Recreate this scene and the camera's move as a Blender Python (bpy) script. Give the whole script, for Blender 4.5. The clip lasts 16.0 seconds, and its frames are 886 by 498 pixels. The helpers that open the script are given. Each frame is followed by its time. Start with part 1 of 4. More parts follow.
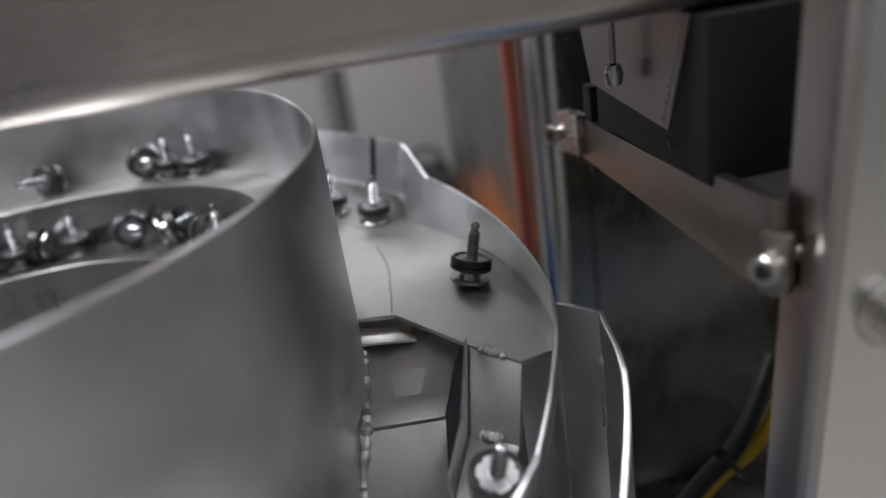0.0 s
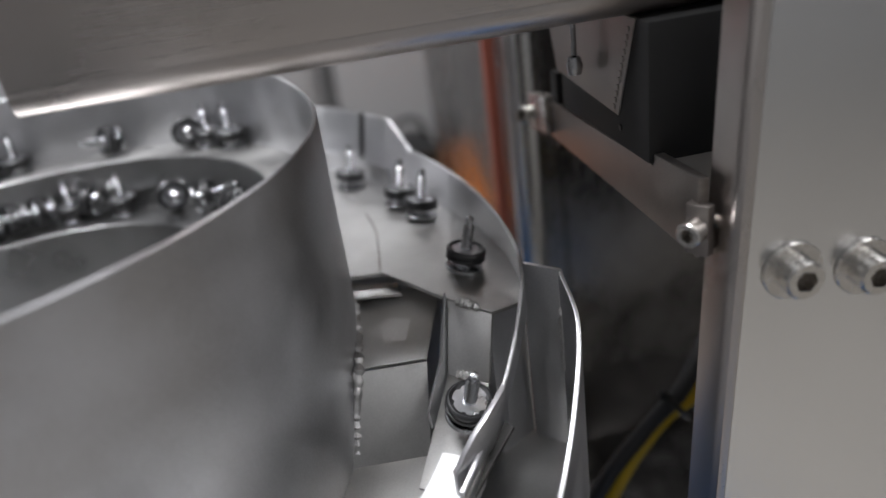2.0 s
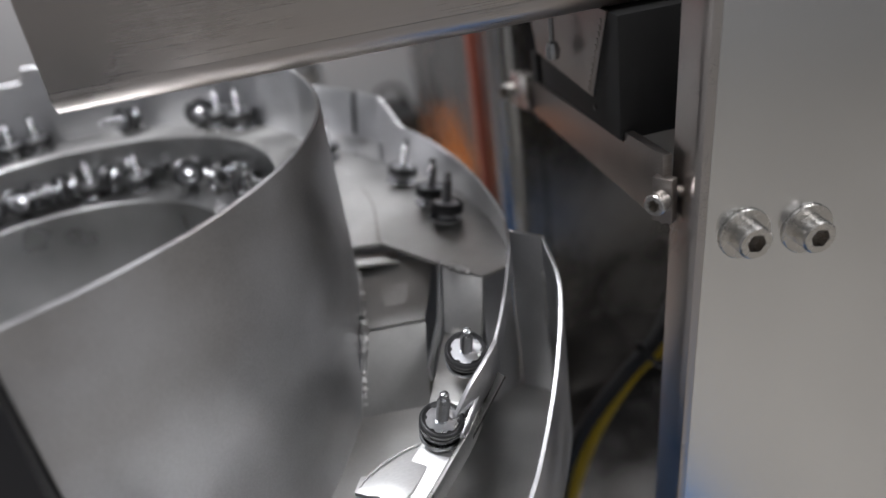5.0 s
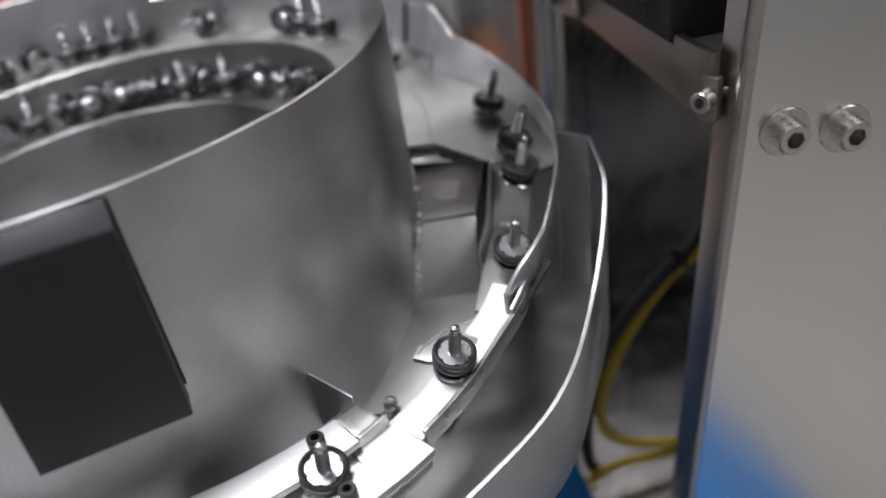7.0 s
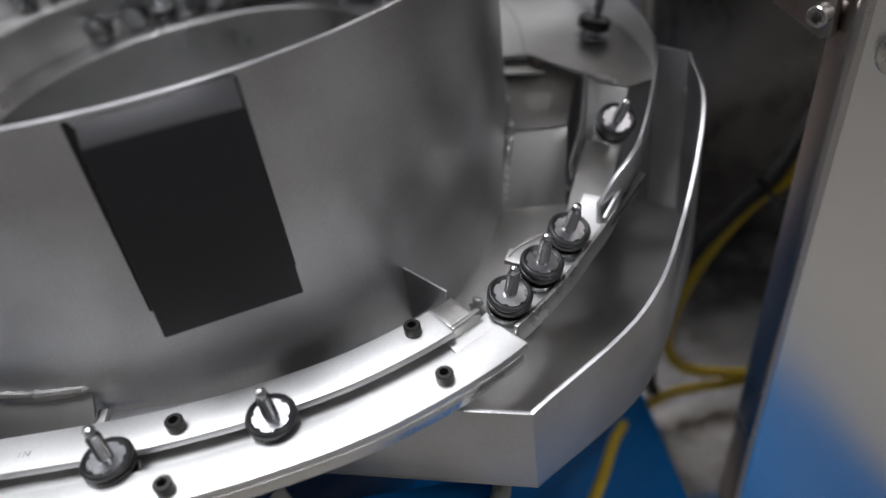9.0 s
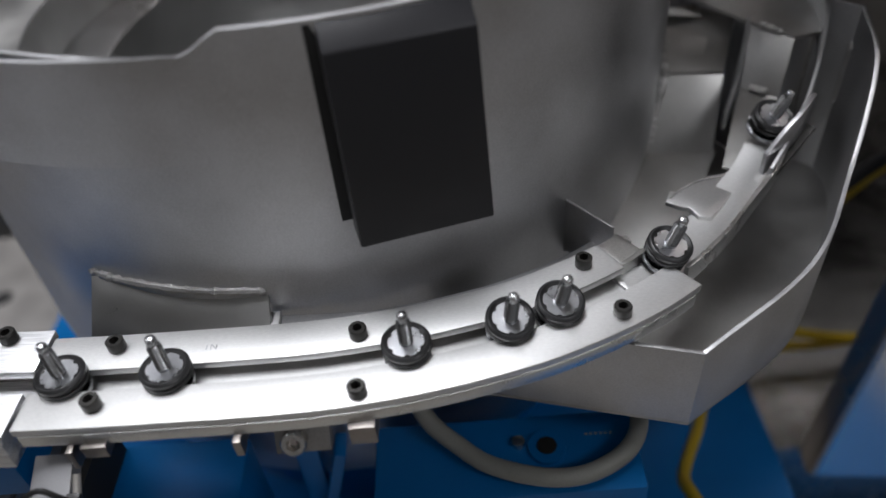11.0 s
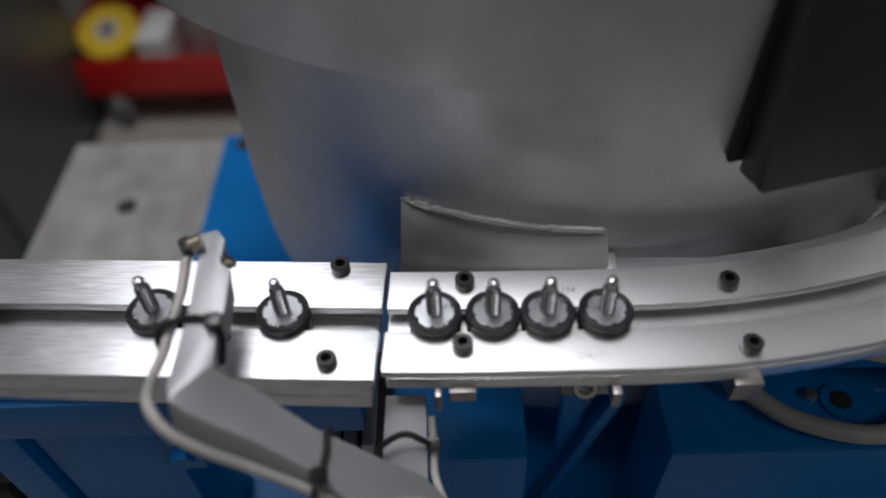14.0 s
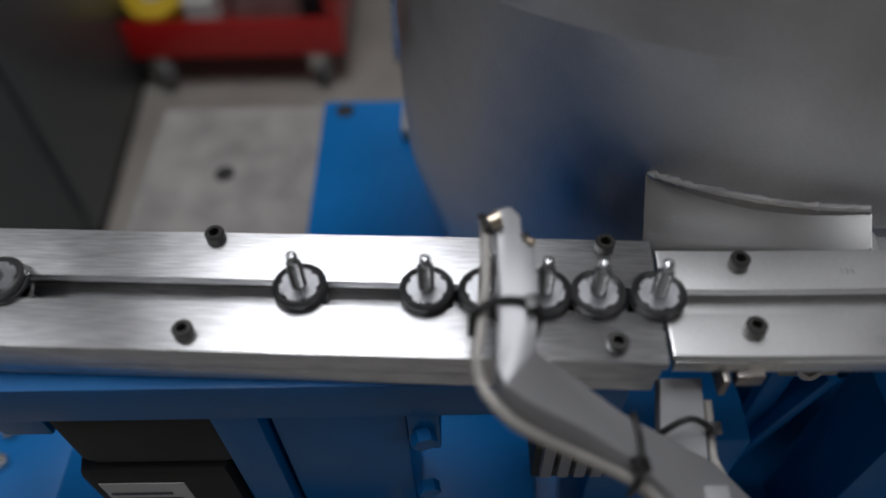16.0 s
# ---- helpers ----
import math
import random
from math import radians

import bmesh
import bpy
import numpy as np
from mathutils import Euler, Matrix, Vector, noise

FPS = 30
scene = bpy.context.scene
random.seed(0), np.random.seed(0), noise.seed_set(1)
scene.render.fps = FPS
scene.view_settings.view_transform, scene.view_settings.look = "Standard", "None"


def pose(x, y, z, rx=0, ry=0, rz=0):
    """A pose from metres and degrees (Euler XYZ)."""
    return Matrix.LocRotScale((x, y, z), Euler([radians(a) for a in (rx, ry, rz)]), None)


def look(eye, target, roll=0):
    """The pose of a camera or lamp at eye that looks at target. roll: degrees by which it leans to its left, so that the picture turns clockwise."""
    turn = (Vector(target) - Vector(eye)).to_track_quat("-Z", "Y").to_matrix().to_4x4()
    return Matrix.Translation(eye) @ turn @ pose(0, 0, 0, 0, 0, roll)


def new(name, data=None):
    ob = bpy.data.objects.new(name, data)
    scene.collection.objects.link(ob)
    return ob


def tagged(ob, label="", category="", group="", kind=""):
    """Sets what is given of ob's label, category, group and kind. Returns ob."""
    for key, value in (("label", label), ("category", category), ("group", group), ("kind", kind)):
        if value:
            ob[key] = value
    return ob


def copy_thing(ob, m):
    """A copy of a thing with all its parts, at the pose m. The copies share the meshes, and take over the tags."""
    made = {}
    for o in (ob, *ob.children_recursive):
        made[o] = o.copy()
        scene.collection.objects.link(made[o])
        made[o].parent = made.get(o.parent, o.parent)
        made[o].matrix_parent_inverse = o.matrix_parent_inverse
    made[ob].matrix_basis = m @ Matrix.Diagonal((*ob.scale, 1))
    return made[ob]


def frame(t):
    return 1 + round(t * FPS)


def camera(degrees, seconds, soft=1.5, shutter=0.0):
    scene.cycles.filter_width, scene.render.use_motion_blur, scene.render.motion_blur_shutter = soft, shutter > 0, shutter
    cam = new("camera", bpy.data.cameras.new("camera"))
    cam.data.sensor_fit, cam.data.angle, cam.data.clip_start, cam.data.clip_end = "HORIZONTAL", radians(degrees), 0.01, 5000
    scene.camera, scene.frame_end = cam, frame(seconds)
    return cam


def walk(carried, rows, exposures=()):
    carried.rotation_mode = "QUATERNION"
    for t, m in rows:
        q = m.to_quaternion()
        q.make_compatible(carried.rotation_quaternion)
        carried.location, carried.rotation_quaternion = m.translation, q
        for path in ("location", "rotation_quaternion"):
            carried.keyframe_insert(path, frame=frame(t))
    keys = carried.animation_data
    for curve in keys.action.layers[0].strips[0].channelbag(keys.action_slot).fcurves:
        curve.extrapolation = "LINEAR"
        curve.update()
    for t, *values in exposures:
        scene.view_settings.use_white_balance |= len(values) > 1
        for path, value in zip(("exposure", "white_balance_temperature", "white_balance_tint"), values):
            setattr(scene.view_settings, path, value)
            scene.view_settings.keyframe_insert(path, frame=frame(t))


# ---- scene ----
cam = camera(61.0, 16.0)
PATH = [
    (0, (0.055, 0.031, 1.237), (0.295, 1.854, 0.45), -8.9),
    (0.5, (0.056, 0.018, 1.243), (0.284, 1.835, 0.437), -8.9),
    (1, (0.053, 0.004, 1.248), (0.292, 1.811, 0.424), -8.6),
    (1.5, (0.05, -0.011, 1.254), (0.303, 1.784, 0.409), -8.3),
    (2, (0.047, -0.024, 1.26), (0.318, 1.756, 0.39), -8.0),
    (2.5, (0.042, -0.036, 1.269), (0.335, 1.722, 0.362), -7.8),
    (3, (0.038, -0.046, 1.276), (0.343, 1.697, 0.344), -7.9),
    (5.5, (0.03, -0.069, 1.287), (0.322, 1.653, 0.312), -9.0),
    (6, (0.023, -0.08, 1.282), (0.297, 1.632, 0.286), -8.7),
    (6.5, (0.012, -0.09, 1.282), (0.263, 1.595, 0.234), -8.5),
    (7, (0.007, -0.099, 1.284), (0.199, 1.558, 0.18), -9.0),
    (7.5, (0.002, -0.104, 1.283), (0.139, 1.527, 0.133), -9.3),
    (8, (-0.005, -0.107, 1.279), (0.089, 1.505, 0.099), -9.6),
    (8.5, (-0.012, -0.111, 1.277), (0.042, 1.487, 0.076), -9.6),
    (11, (-0.107, -0.114, 1.284), (-0.145, 1.367, -0.059), -5.5),
    (11.5, (-0.131, -0.113, 1.282), (-0.192, 1.349, -0.081), -5.0),
    (12, (-0.155, -0.11, 1.283), (-0.238, 1.32, -0.113), -4.5),
    (12.5, (-0.184, -0.104, 1.286), (-0.268, 1.292, -0.144), -3.9),
    (13, (-0.221, -0.095, 1.289), (-0.28, 1.268, -0.174), -3.0),
    (13.5, (-0.256, -0.089, 1.286), (-0.296, 1.257, -0.193), -2.7),
    (14, (-0.289, -0.082, 1.282), (-0.316, 1.243, -0.216), -2.5),
    (14.5, (-0.324, -0.075, 1.282), (-0.338, 1.225, -0.238), -2.2),
    (15, (-0.358, -0.071, 1.283), (-0.363, 1.205, -0.256), -1.7),
    (15.5, (-0.384, -0.068, 1.277), (-0.414, 1.204, -0.266), -2.1),
    (16, (-0.415, -0.068, 1.278), (-0.442, 1.189, -0.277), -2.0),
]
walk(cam, [(t, look(eye, target, roll)) for t, eye, target, roll in PATH],
     exposures=[(0, 0.16), (1.5, 0.28), (5.5, 0.33), (8.0, 0.05), (11.0, -0.55), (13.5, -0.84), (16.0, -1.08)])

# ---- depth of field, world, lamps ----
cam.data.dof.use_dof = True
cam.data.dof.focus_distance = 0.40
cam.data.dof.aperture_fstop = 3.0

world = bpy.data.worlds.new("workshop_air")
scene.world = world
world.use_nodes = True
world.node_tree.nodes["Background"].inputs[0].default_value = (0.75, 0.82, 0.9, 1)
world.node_tree.nodes["Background"].inputs[1].default_value = 0.015


# ---- materials ----
def material(name, base, rough=0.5, metal=0.0, grain=(60.0, 60.0, 60.0), grain_mix=0.12, bump=0.05,
             stain=0.12, stain_scale=7.0, rough_var=0.1, coat=0.0, spread=0.0, aniso=0.0, across=1):
    """A node material: fine grain (stretched for brushed metal), large stains, bump and per-object spread."""
    m = bpy.data.materials.new(name)
    m.use_nodes = True
    nt = m.node_tree
    b = nt.nodes["Principled BSDF"]
    tex = nt.nodes.new("ShaderNodeTexCoord")
    mp = nt.nodes.new("ShaderNodeMapping")
    mp.inputs["Scale"].default_value = grain
    nt.links.new(tex.outputs["Object"], mp.inputs["Vector"])
    fine = nt.nodes.new("ShaderNodeTexNoise")
    fine.inputs["Scale"].default_value = 10.0
    fine.inputs["Detail"].default_value = 5.0
    nt.links.new(mp.outputs["Vector"], fine.inputs["Vector"])
    big = nt.nodes.new("ShaderNodeTexNoise")
    big.inputs["Scale"].default_value = stain_scale
    big.inputs["Detail"].default_value = 4.0
    nt.links.new(tex.outputs["Object"], big.inputs["Vector"])

    def ranged(src, lo, hi):
        r = nt.nodes.new("ShaderNodeMapRange")
        r.inputs["From Min"].default_value, r.inputs["From Max"].default_value = 0.3, 0.7
        r.inputs["To Min"].default_value, r.inputs["To Max"].default_value = lo, hi
        nt.links.new(src, r.inputs["Value"])
        return r.outputs["Result"]

    def mult(a, c):
        n = nt.nodes.new("ShaderNodeMath")
        n.operation = "MULTIPLY"
        nt.links.new(a, n.inputs[0])
        nt.links.new(c, n.inputs[1])
        return n.outputs[0]

    k = mult(ranged(fine.outputs["Fac"], 1 - grain_mix, 1 + grain_mix), ranged(big.outputs["Fac"], 1 - stain, 1 + stain))
    if spread:
        info = nt.nodes.new("ShaderNodeObjectInfo")
        r = nt.nodes.new("ShaderNodeMapRange")
        r.inputs["To Min"].default_value, r.inputs["To Max"].default_value = 1 - spread, 1 + spread
        nt.links.new(info.outputs["Random"], r.inputs["Value"])
        k = mult(k, r.outputs["Result"])
    mix = nt.nodes.new("ShaderNodeVectorMath")
    mix.operation = "SCALE"
    mix.inputs[0].default_value = base
    nt.links.new(k, mix.inputs["Scale"])
    nt.links.new(mix.outputs["Vector"], b.inputs["Base Color"])
    rr = nt.nodes.new("ShaderNodeMath")
    rr.operation = "ADD"
    rr.inputs[1].default_value = rough - 0.5 * rough_var
    nt.links.new(mult(ranged(big.outputs["Fac"], 0, rough_var), ranged(fine.outputs["Fac"], 0.6, 1.4)), rr.inputs[0])
    nt.links.new(rr.outputs[0], b.inputs["Roughness"])
    b.inputs["Metallic"].default_value = metal
    b.inputs["Coat Weight"].default_value = coat
    if aniso:
        b.inputs["Anisotropic"].default_value = aniso
        way = nt.nodes.new("ShaderNodeCombineXYZ")
        way.inputs[across].default_value = 1.0
        nt.links.new(way.outputs[0], b.inputs["Tangent"])
    if bump:
        bp = nt.nodes.new("ShaderNodeBump")
        bp.inputs["Strength"].default_value = bump
        bp.inputs["Distance"].default_value = 0.0006
        nt.links.new(fine.outputs["Fac"], bp.inputs["Height"])
        nt.links.new(bp.outputs["Normal"], b.inputs["Normal"])
    return m


BLASTED = material("blasted_steel", (0.60, 0.60, 0.61), 0.45, 1, (90, 90, 90), 0.08, 0.12, 0.17, 15.0, 0.30)
SHEET = material("rolled_steel_sheet", (0.54, 0.535, 0.52), 0.44, 1, (90, 90, 90), 0.06, 0.10, 0.18, 18.0, 0.2)
FINE_RAIL = material("fine_ground_rail_steel", (0.77, 0.77, 0.765), 0.45, 1, (40, 110, 110), 0.05, 0.10, 0.06, 14.0, 0.08, aniso=0.55)
BRUSHED_X = material("brushed_rail_steel", (0.73, 0.735, 0.745), 0.38, 1, (7, 130, 130), 0.22, 0.22, 0.10, 16.0, 0.12, aniso=0.9)
GROUND_EDGE = material("ground_edge_steel", (0.72, 0.72, 0.70), 0.30, 1, (120, 120, 120), 0.08, 0.1, 0.06, 30.0, 0.1)
PANEL = material("brushed_panel_steel", (0.79, 0.79, 0.785), 0.21, 1, (3, 300, 300), 0.02, 0.0, 0.02, 5.0, 0.03, aniso=0.55, across=2)
# Gusset plate; the same darker tone carries painted shade inside the bowl.
GUSSET_AND_SHADE = material("smooth_plate_and_shade", (0.47, 0.47, 0.465), 0.31, 1, (120, 120, 120), 0.03, 0.02, 0.10, 22.0, 0.10)
# Dark bracket steel; also paints shade on the spacers beside the rail slots.
BRACKET_AND_SHADE = material("dark_bracket_and_shade", (0.34, 0.31, 0.29), 0.38, 1, (8, 120, 120), 0.1, 0.08, 0.2, 20.0, 0.15)
# Tray steel; its darker tone also paints shade on the panel's fold.
TRAY_AND_SHADE = material("brushed_tray_and_edge_shade", (0.50, 0.465, 0.44), 0.29, 1, (2, 260, 260), 0.025, 0.0, 0.06, 8.0, 0.1, aniso=0.7, across=2)
WELD = material("weld_bead_metal", (0.62, 0.61, 0.60), 0.36, 1, (260, 260, 260), 0.2, 0.5, 0.15, 60.0, 0.15)
ALUMINIUM = material("anodised_aluminium", (0.36, 0.36, 0.37), 0.48, 0.5, (150, 150, 150), 0.04, 0.06, 0.05, 20.0, 0.1)
# Screw black; also paints shade into the wall joint, fence slot and sockets.
OXIDE_AND_SHADE = material("black_oxide_and_shade", (0.055, 0.053, 0.05), 0.36, 0.6, (200, 200, 200), 0.15, 0.12, 0.2, 60.0, 0.12, 0, 0.2)
STAINLESS_BOLT = material("stainless_bolt", (0.66, 0.64, 0.61), 0.27, 1, (200, 200, 200), 0.08, 0.1, 0.08, 50.0, 0.1)
RUBBER = material("black_rubber", (0.026, 0.026, 0.027), 0.36, 0, (150, 150, 150), 0.2, 0.1, 0.25, 60.0, 0.15, 0.0, 0.25)
ZINC = material("zinc_plated_steel", (0.42, 0.425, 0.435), 0.24, 1, (200, 200, 200), 0.08, 0.08, 0.1, 80.0, 0.1, 0, 0.1)
GREY_WASHER = material("grey_plated_washer", (0.52, 0.53, 0.55), 0.31, 1, (200, 200, 200), 0.1, 0.1, 0.15, 80.0, 0.12, 0, 0.45)
BLACK_BOX = material("black_textured_plastic", (0.017, 0.017, 0.020), 0.38, 0, (300, 300, 300), 0.15, 0.12, 0.08, 20.0, 0.06)
BLACK_PAINT = material("matt_black_paint", (0.010, 0.010, 0.010), 0.62, 0, (100, 100, 100), 0.1, 0.06, 0.2, 20.0, 0.1)
BLUE = material("blue_enamel_paint", (0.001, 0.125, 0.37), 0.34, 0, (80, 80, 80), 0.06, 0.05, 0.14, 10.0, 0.12, 0.0)
YELLOW = material("yellow_cable_jacket", (0.62, 0.42, 0.02), 0.42, 0, (90, 90, 90), 0.06, 0.03, 0.12, 30.0, 0.1)
GREY_HOSE = material("grey_hose_rubber", (0.24, 0.24, 0.22), 0.45, 0, (90, 90, 90), 0.06, 0.05, 0.12, 30.0, 0.1)
BLACK_CABLE = material("black_cable_jacket", (0.02, 0.02, 0.021), 0.45, 0, (90, 90, 90), 0.1, 0.05, 0.12, 30.0, 0.1)
TIE = material("black_nylon_tie", (0.015, 0.015, 0.015), 0.35, 0, (90, 90, 90), 0.1, 0.03, 0.1, 30.0, 0.1)
FIBRE = material("braided_fibre_sleeve", (0.42, 0.40, 0.37), 0.5, 0.4, (400, 400, 400), 0.25, 0.4, 0.1, 60.0, 0.1)
LABEL = material("printed_label_paper", (0.62, 0.62, 0.60), 0.4, 0, (90, 90, 90), 0.03, 0.02, 0.05, 30.0, 0.05)
INK = material("label_ink", (0.05, 0.05, 0.06), 0.5, 0, (90, 90, 90), 0.03, 0.0, 0.05, 30.0, 0.05)
CONCRETE = material("painted_concrete", (0.37, 0.345, 0.31), 0.5, 0, (25, 25, 25), 0.12, 0.12, 0.2, 3.0, 0.12)
PLATE_GREY = material("grey_table_plate", (0.30, 0.285, 0.27), 0.5, 0.2, (60, 60, 60), 0.12, 0.08, 0.18, 24.0, 0.12)
CABINET = material("grey_green_cabinet_paint", (0.075, 0.09, 0.095), 0.4, 0, (60, 60, 60), 0.06, 0.05, 0.1, 5.0, 0.08)
WALL = material("workshop_wall_paint", (0.36, 0.36, 0.36), 0.7, 0, (20, 20, 20), 0.05, 0.05, 0.1, 1.5, 0.08)
CEILING = material("white_ceiling_tile", (0.62, 0.62, 0.60), 0.8, 0, (30, 30, 30), 0.05, 0.05, 0.06, 2.0, 0.05)
RED = material("red_cart_paint", (0.50, 0.012, 0.012), 0.3, 0, (40, 40, 40), 0.05, 0.03, 0.08, 5.0, 0.08, 0.2)
COPPER_RED = material("red_brown_paint", (0.30, 0.09, 0.06), 0.35, 0.2, (40, 40, 40), 0.05, 0.03, 0.1, 12.0, 0.08)
CASTOR = material("castor_rubber", (0.10, 0.10, 0.10), 0.5, 0, (60, 60, 60), 0.06, 0.05, 0.1, 20.0, 0.08)
ORANGE = material("orange_bin_plastic", (0.55, 0.16, 0.02), 0.4, 0, (40, 40, 40), 0.05, 0.03, 0.1, 9.0, 0.08)
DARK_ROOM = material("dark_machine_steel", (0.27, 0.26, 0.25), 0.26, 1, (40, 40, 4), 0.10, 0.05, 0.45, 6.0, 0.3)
BRASS = material("nickel_brass", (0.60, 0.52, 0.40), 0.3, 1, (120, 120, 120), 0.1, 0.1, 0.1, 40.0, 0.1)
BLUE.node_tree.nodes["Principled BSDF"].inputs["Specular IOR Level"].default_value = 0.3


# ---- shape helpers ----
def thing(name, label, category, group="", kind="", at=None):
    ob = new(name)
    ob.empty_display_size = 0.02
    if at is not None:
        ob.matrix_world = at
    return tagged(ob, label, category, group, kind)


def part(name, bm, mat, parent=None, label="", smooth=True, m=None):
    me = bpy.data.meshes.new(name)
    bmesh.ops.recalc_face_normals(bm, faces=bm.faces)
    bm.to_mesh(me)
    bm.free()
    me.materials.append(mat)
    if smooth:
        for p in me.polygons:
            p.use_smooth = True
        me.set_sharp_from_angle(angle=radians(35))
    ob = new(name, me)
    if parent is not None:
        ob.parent = parent
    if m is not None:
        ob.matrix_basis = m
    if label:
        ob["label"] = label
    return ob


def bevelled(bm, width, segments=2):
    if width > 0:
        edges = [e for e in bm.edges if len(e.link_faces) == 2 and e.calc_face_angle(0) > radians(30)]
        bmesh.ops.bevel(bm, geom=edges, offset=width, segments=segments, affect="EDGES", profile=0.6, clamp_overlap=True)
    return bm


def box(x0, x1, y0, y1, z0, z1, bevel=0.0008, m=None):
    bm = bmesh.new()
    bmesh.ops.create_cube(bm, size=1)
    for v in bm.verts:
        v.co = Vector(((x0 + x1) / 2 + v.co.x * (x1 - x0), (y0 + y1) / 2 + v.co.y * (y1 - y0), (z0 + z1) / 2 + v.co.z * (z1 - z0)))
    bevelled(bm, bevel)
    if m is not None:
        bm.transform(m)
    return bm


def prism(poly, z0, z1, bevel=0.0006, m=None):
    """A plate with the outline poly in x, y, between two heights."""
    bm = bmesh.new()
    lo = [bm.verts.new((x, y, z0)) for x, y in poly]
    hi = [bm.verts.new((x, y, z1)) for x, y in poly]
    n = len(poly)
    bm.faces.new(lo[::-1])
    bm.faces.new(hi)
    for i in range(n):
        bm.faces.new((lo[i], lo[(i + 1) % n], hi[(i + 1) % n], hi[i]))
    bmesh.ops.recalc_face_normals(bm, faces=bm.faces)
    bevelled(bm, bevel)
    if m is not None:
        bm.transform(m)
    return bm


def sheet(corners, thick, bevel=0.0004):
    """A flat plate through corners in space, thickened along its normal."""
    pts = [Vector(c) for c in corners]
    n = (pts[1] - pts[0]).cross(pts[2] - pts[0]).normalized() * thick
    bm = bmesh.new()
    lo = [bm.verts.new(p) for p in pts]
    hi = [bm.verts.new(p + n) for p in pts]
    k = len(pts)
    bm.faces.new(lo[::-1])
    bm.faces.new(hi)
    for i in range(k):
        bm.faces.new((lo[i], lo[(i + 1) % k], hi[(i + 1) % k], hi[i]))
    bmesh.ops.recalc_face_normals(bm, faces=bm.faces)
    return bevelled(bm, bevel)


def lathe(profile, segments=40, m=None, bm=None):
    """Turn a closed or open profile of (radius, height) about z."""
    bm = bm or bmesh.new()
    rings = []
    for r, z in profile:
        if r < 1e-6:
            rings.append([bm.verts.new((0, 0, z))])
        else:
            rings.append([bm.verts.new((r * math.cos(2 * math.pi * i / segments), r * math.sin(2 * math.pi * i / segments), z)) for i in range(segments)])
    for a, b in zip(rings, rings[1:]):
        for i in range(segments):
            j = (i + 1) % segments
            q = [a[i % len(a)], a[j % len(a)], b[j % len(b)], b[i % len(b)]]
            u = []
            for v in q:
                if v not in u:
                    u.append(v)
            if len(u) > 2:
                bm.faces.new(u)
    if m is not None:
        bm.transform(m)
    return bm


def sweep(path, sections, closed_section=True):
    """Join one section of points per path place; sections[i] is a list of points in space."""
    bm = bmesh.new()
    rows = [[bm.verts.new(p) for p in s] for s in sections]
    k = len(rows[0])
    for a, b in zip(rows, rows[1:]):
        for i in range(k if closed_section else k - 1):
            bm.faces.new((a[i], a[(i + 1) % k], b[(i + 1) % k], b[i]))
    if closed_section:
        bm.faces.new(rows[0][::-1])
        bm.faces.new(rows[-1])
    bmesh.ops.recalc_face_normals(bm, faces=bm.faces)
    return bm


def smooth_path(points, steps=10):
    """A Catmull-Rom line through points."""
    p = [Vector(q) for q in points]
    p = [2 * p[0] - p[1]] + p + [2 * p[-1] - p[-2]]
    out = []
    for i in range(1, len(p) - 2):
        for s in range(steps):
            t = s / steps
            out.append(0.5 * ((2 * p[i]) + (p[i + 1] - p[i - 1]) * t + (2 * p[i - 1] - 5 * p[i] + 4 * p[i + 1] - p[i + 2]) * t * t
                              + (3 * p[i] - p[i - 1] - 3 * p[i + 1] + p[i + 2]) * t ** 3))
    out.append(p[-2])
    return out


def tube(points, r, segments=12, steps=10):
    line = smooth_path(points, steps)
    secs = []
    up = Vector((0.13, 0.21, 0.97)).normalized()
    for i, p in enumerate(line):
        d = (line[min(i + 1, len(line) - 1)] - line[max(i - 1, 0)]).normalized()
        a = d.cross(up).normalized()
        b = a.cross(d).normalized()
        up = b
        secs.append([p + r * (math.cos(2 * math.pi * k / segments) * a + math.sin(2 * math.pi * k / segments) * b) for k in range(segments)])
    return sweep(line, secs)


def bead(points, r, seed=1, steps=10):
    """A rippled weld bead along points."""
    line = smooth_path(points, steps)
    rnd = random.Random(seed)
    secs = []
    up = Vector((0.13, 0.21, 0.97)).normalized()
    for i, p in enumerate(line):
        d = (line[min(i + 1, len(line) - 1)] - line[max(i - 1, 0)]).normalized()
        a = d.cross(up).normalized()
        b = a.cross(d).normalized()
        q = r * (0.75 + 0.45 * (i % 3) / 2 + rnd.uniform(-0.2, 0.25))
        if i in (0, len(line) - 1):
            q *= 0.4
        secs.append([p + q * (math.cos(2 * math.pi * k / 8) * a + math.sin(2 * math.pi * k / 8) * b) for k in range(8)])
    return sweep(line, secs)


def offset_line(line, d):
    """A plan line moved sideways by d (to the right of its way)."""
    out = []
    for i, p in enumerate(line):
        t = (line[min(i + 1, len(line) - 1)] - line[max(i - 1, 0)])
        n = Vector((t.y, -t.x, 0)).normalized()
        out.append(p + n * d)
    return out


def bar(line, d0, d1, h0, h1, bevel=0.0005):
    """A bar along a plan line, between two side offsets and two heights over the line."""
    a, b = offset_line(line, d0), offset_line(line, d1)
    z0, z1 = Vector((0, 0, h0)), Vector((0, 0, h1))
    bm = sweep(line, [[p + z0, q + z0, q + z1, p + z1] for p, q in zip(a, b)])
    return bevelled(bm, bevel)


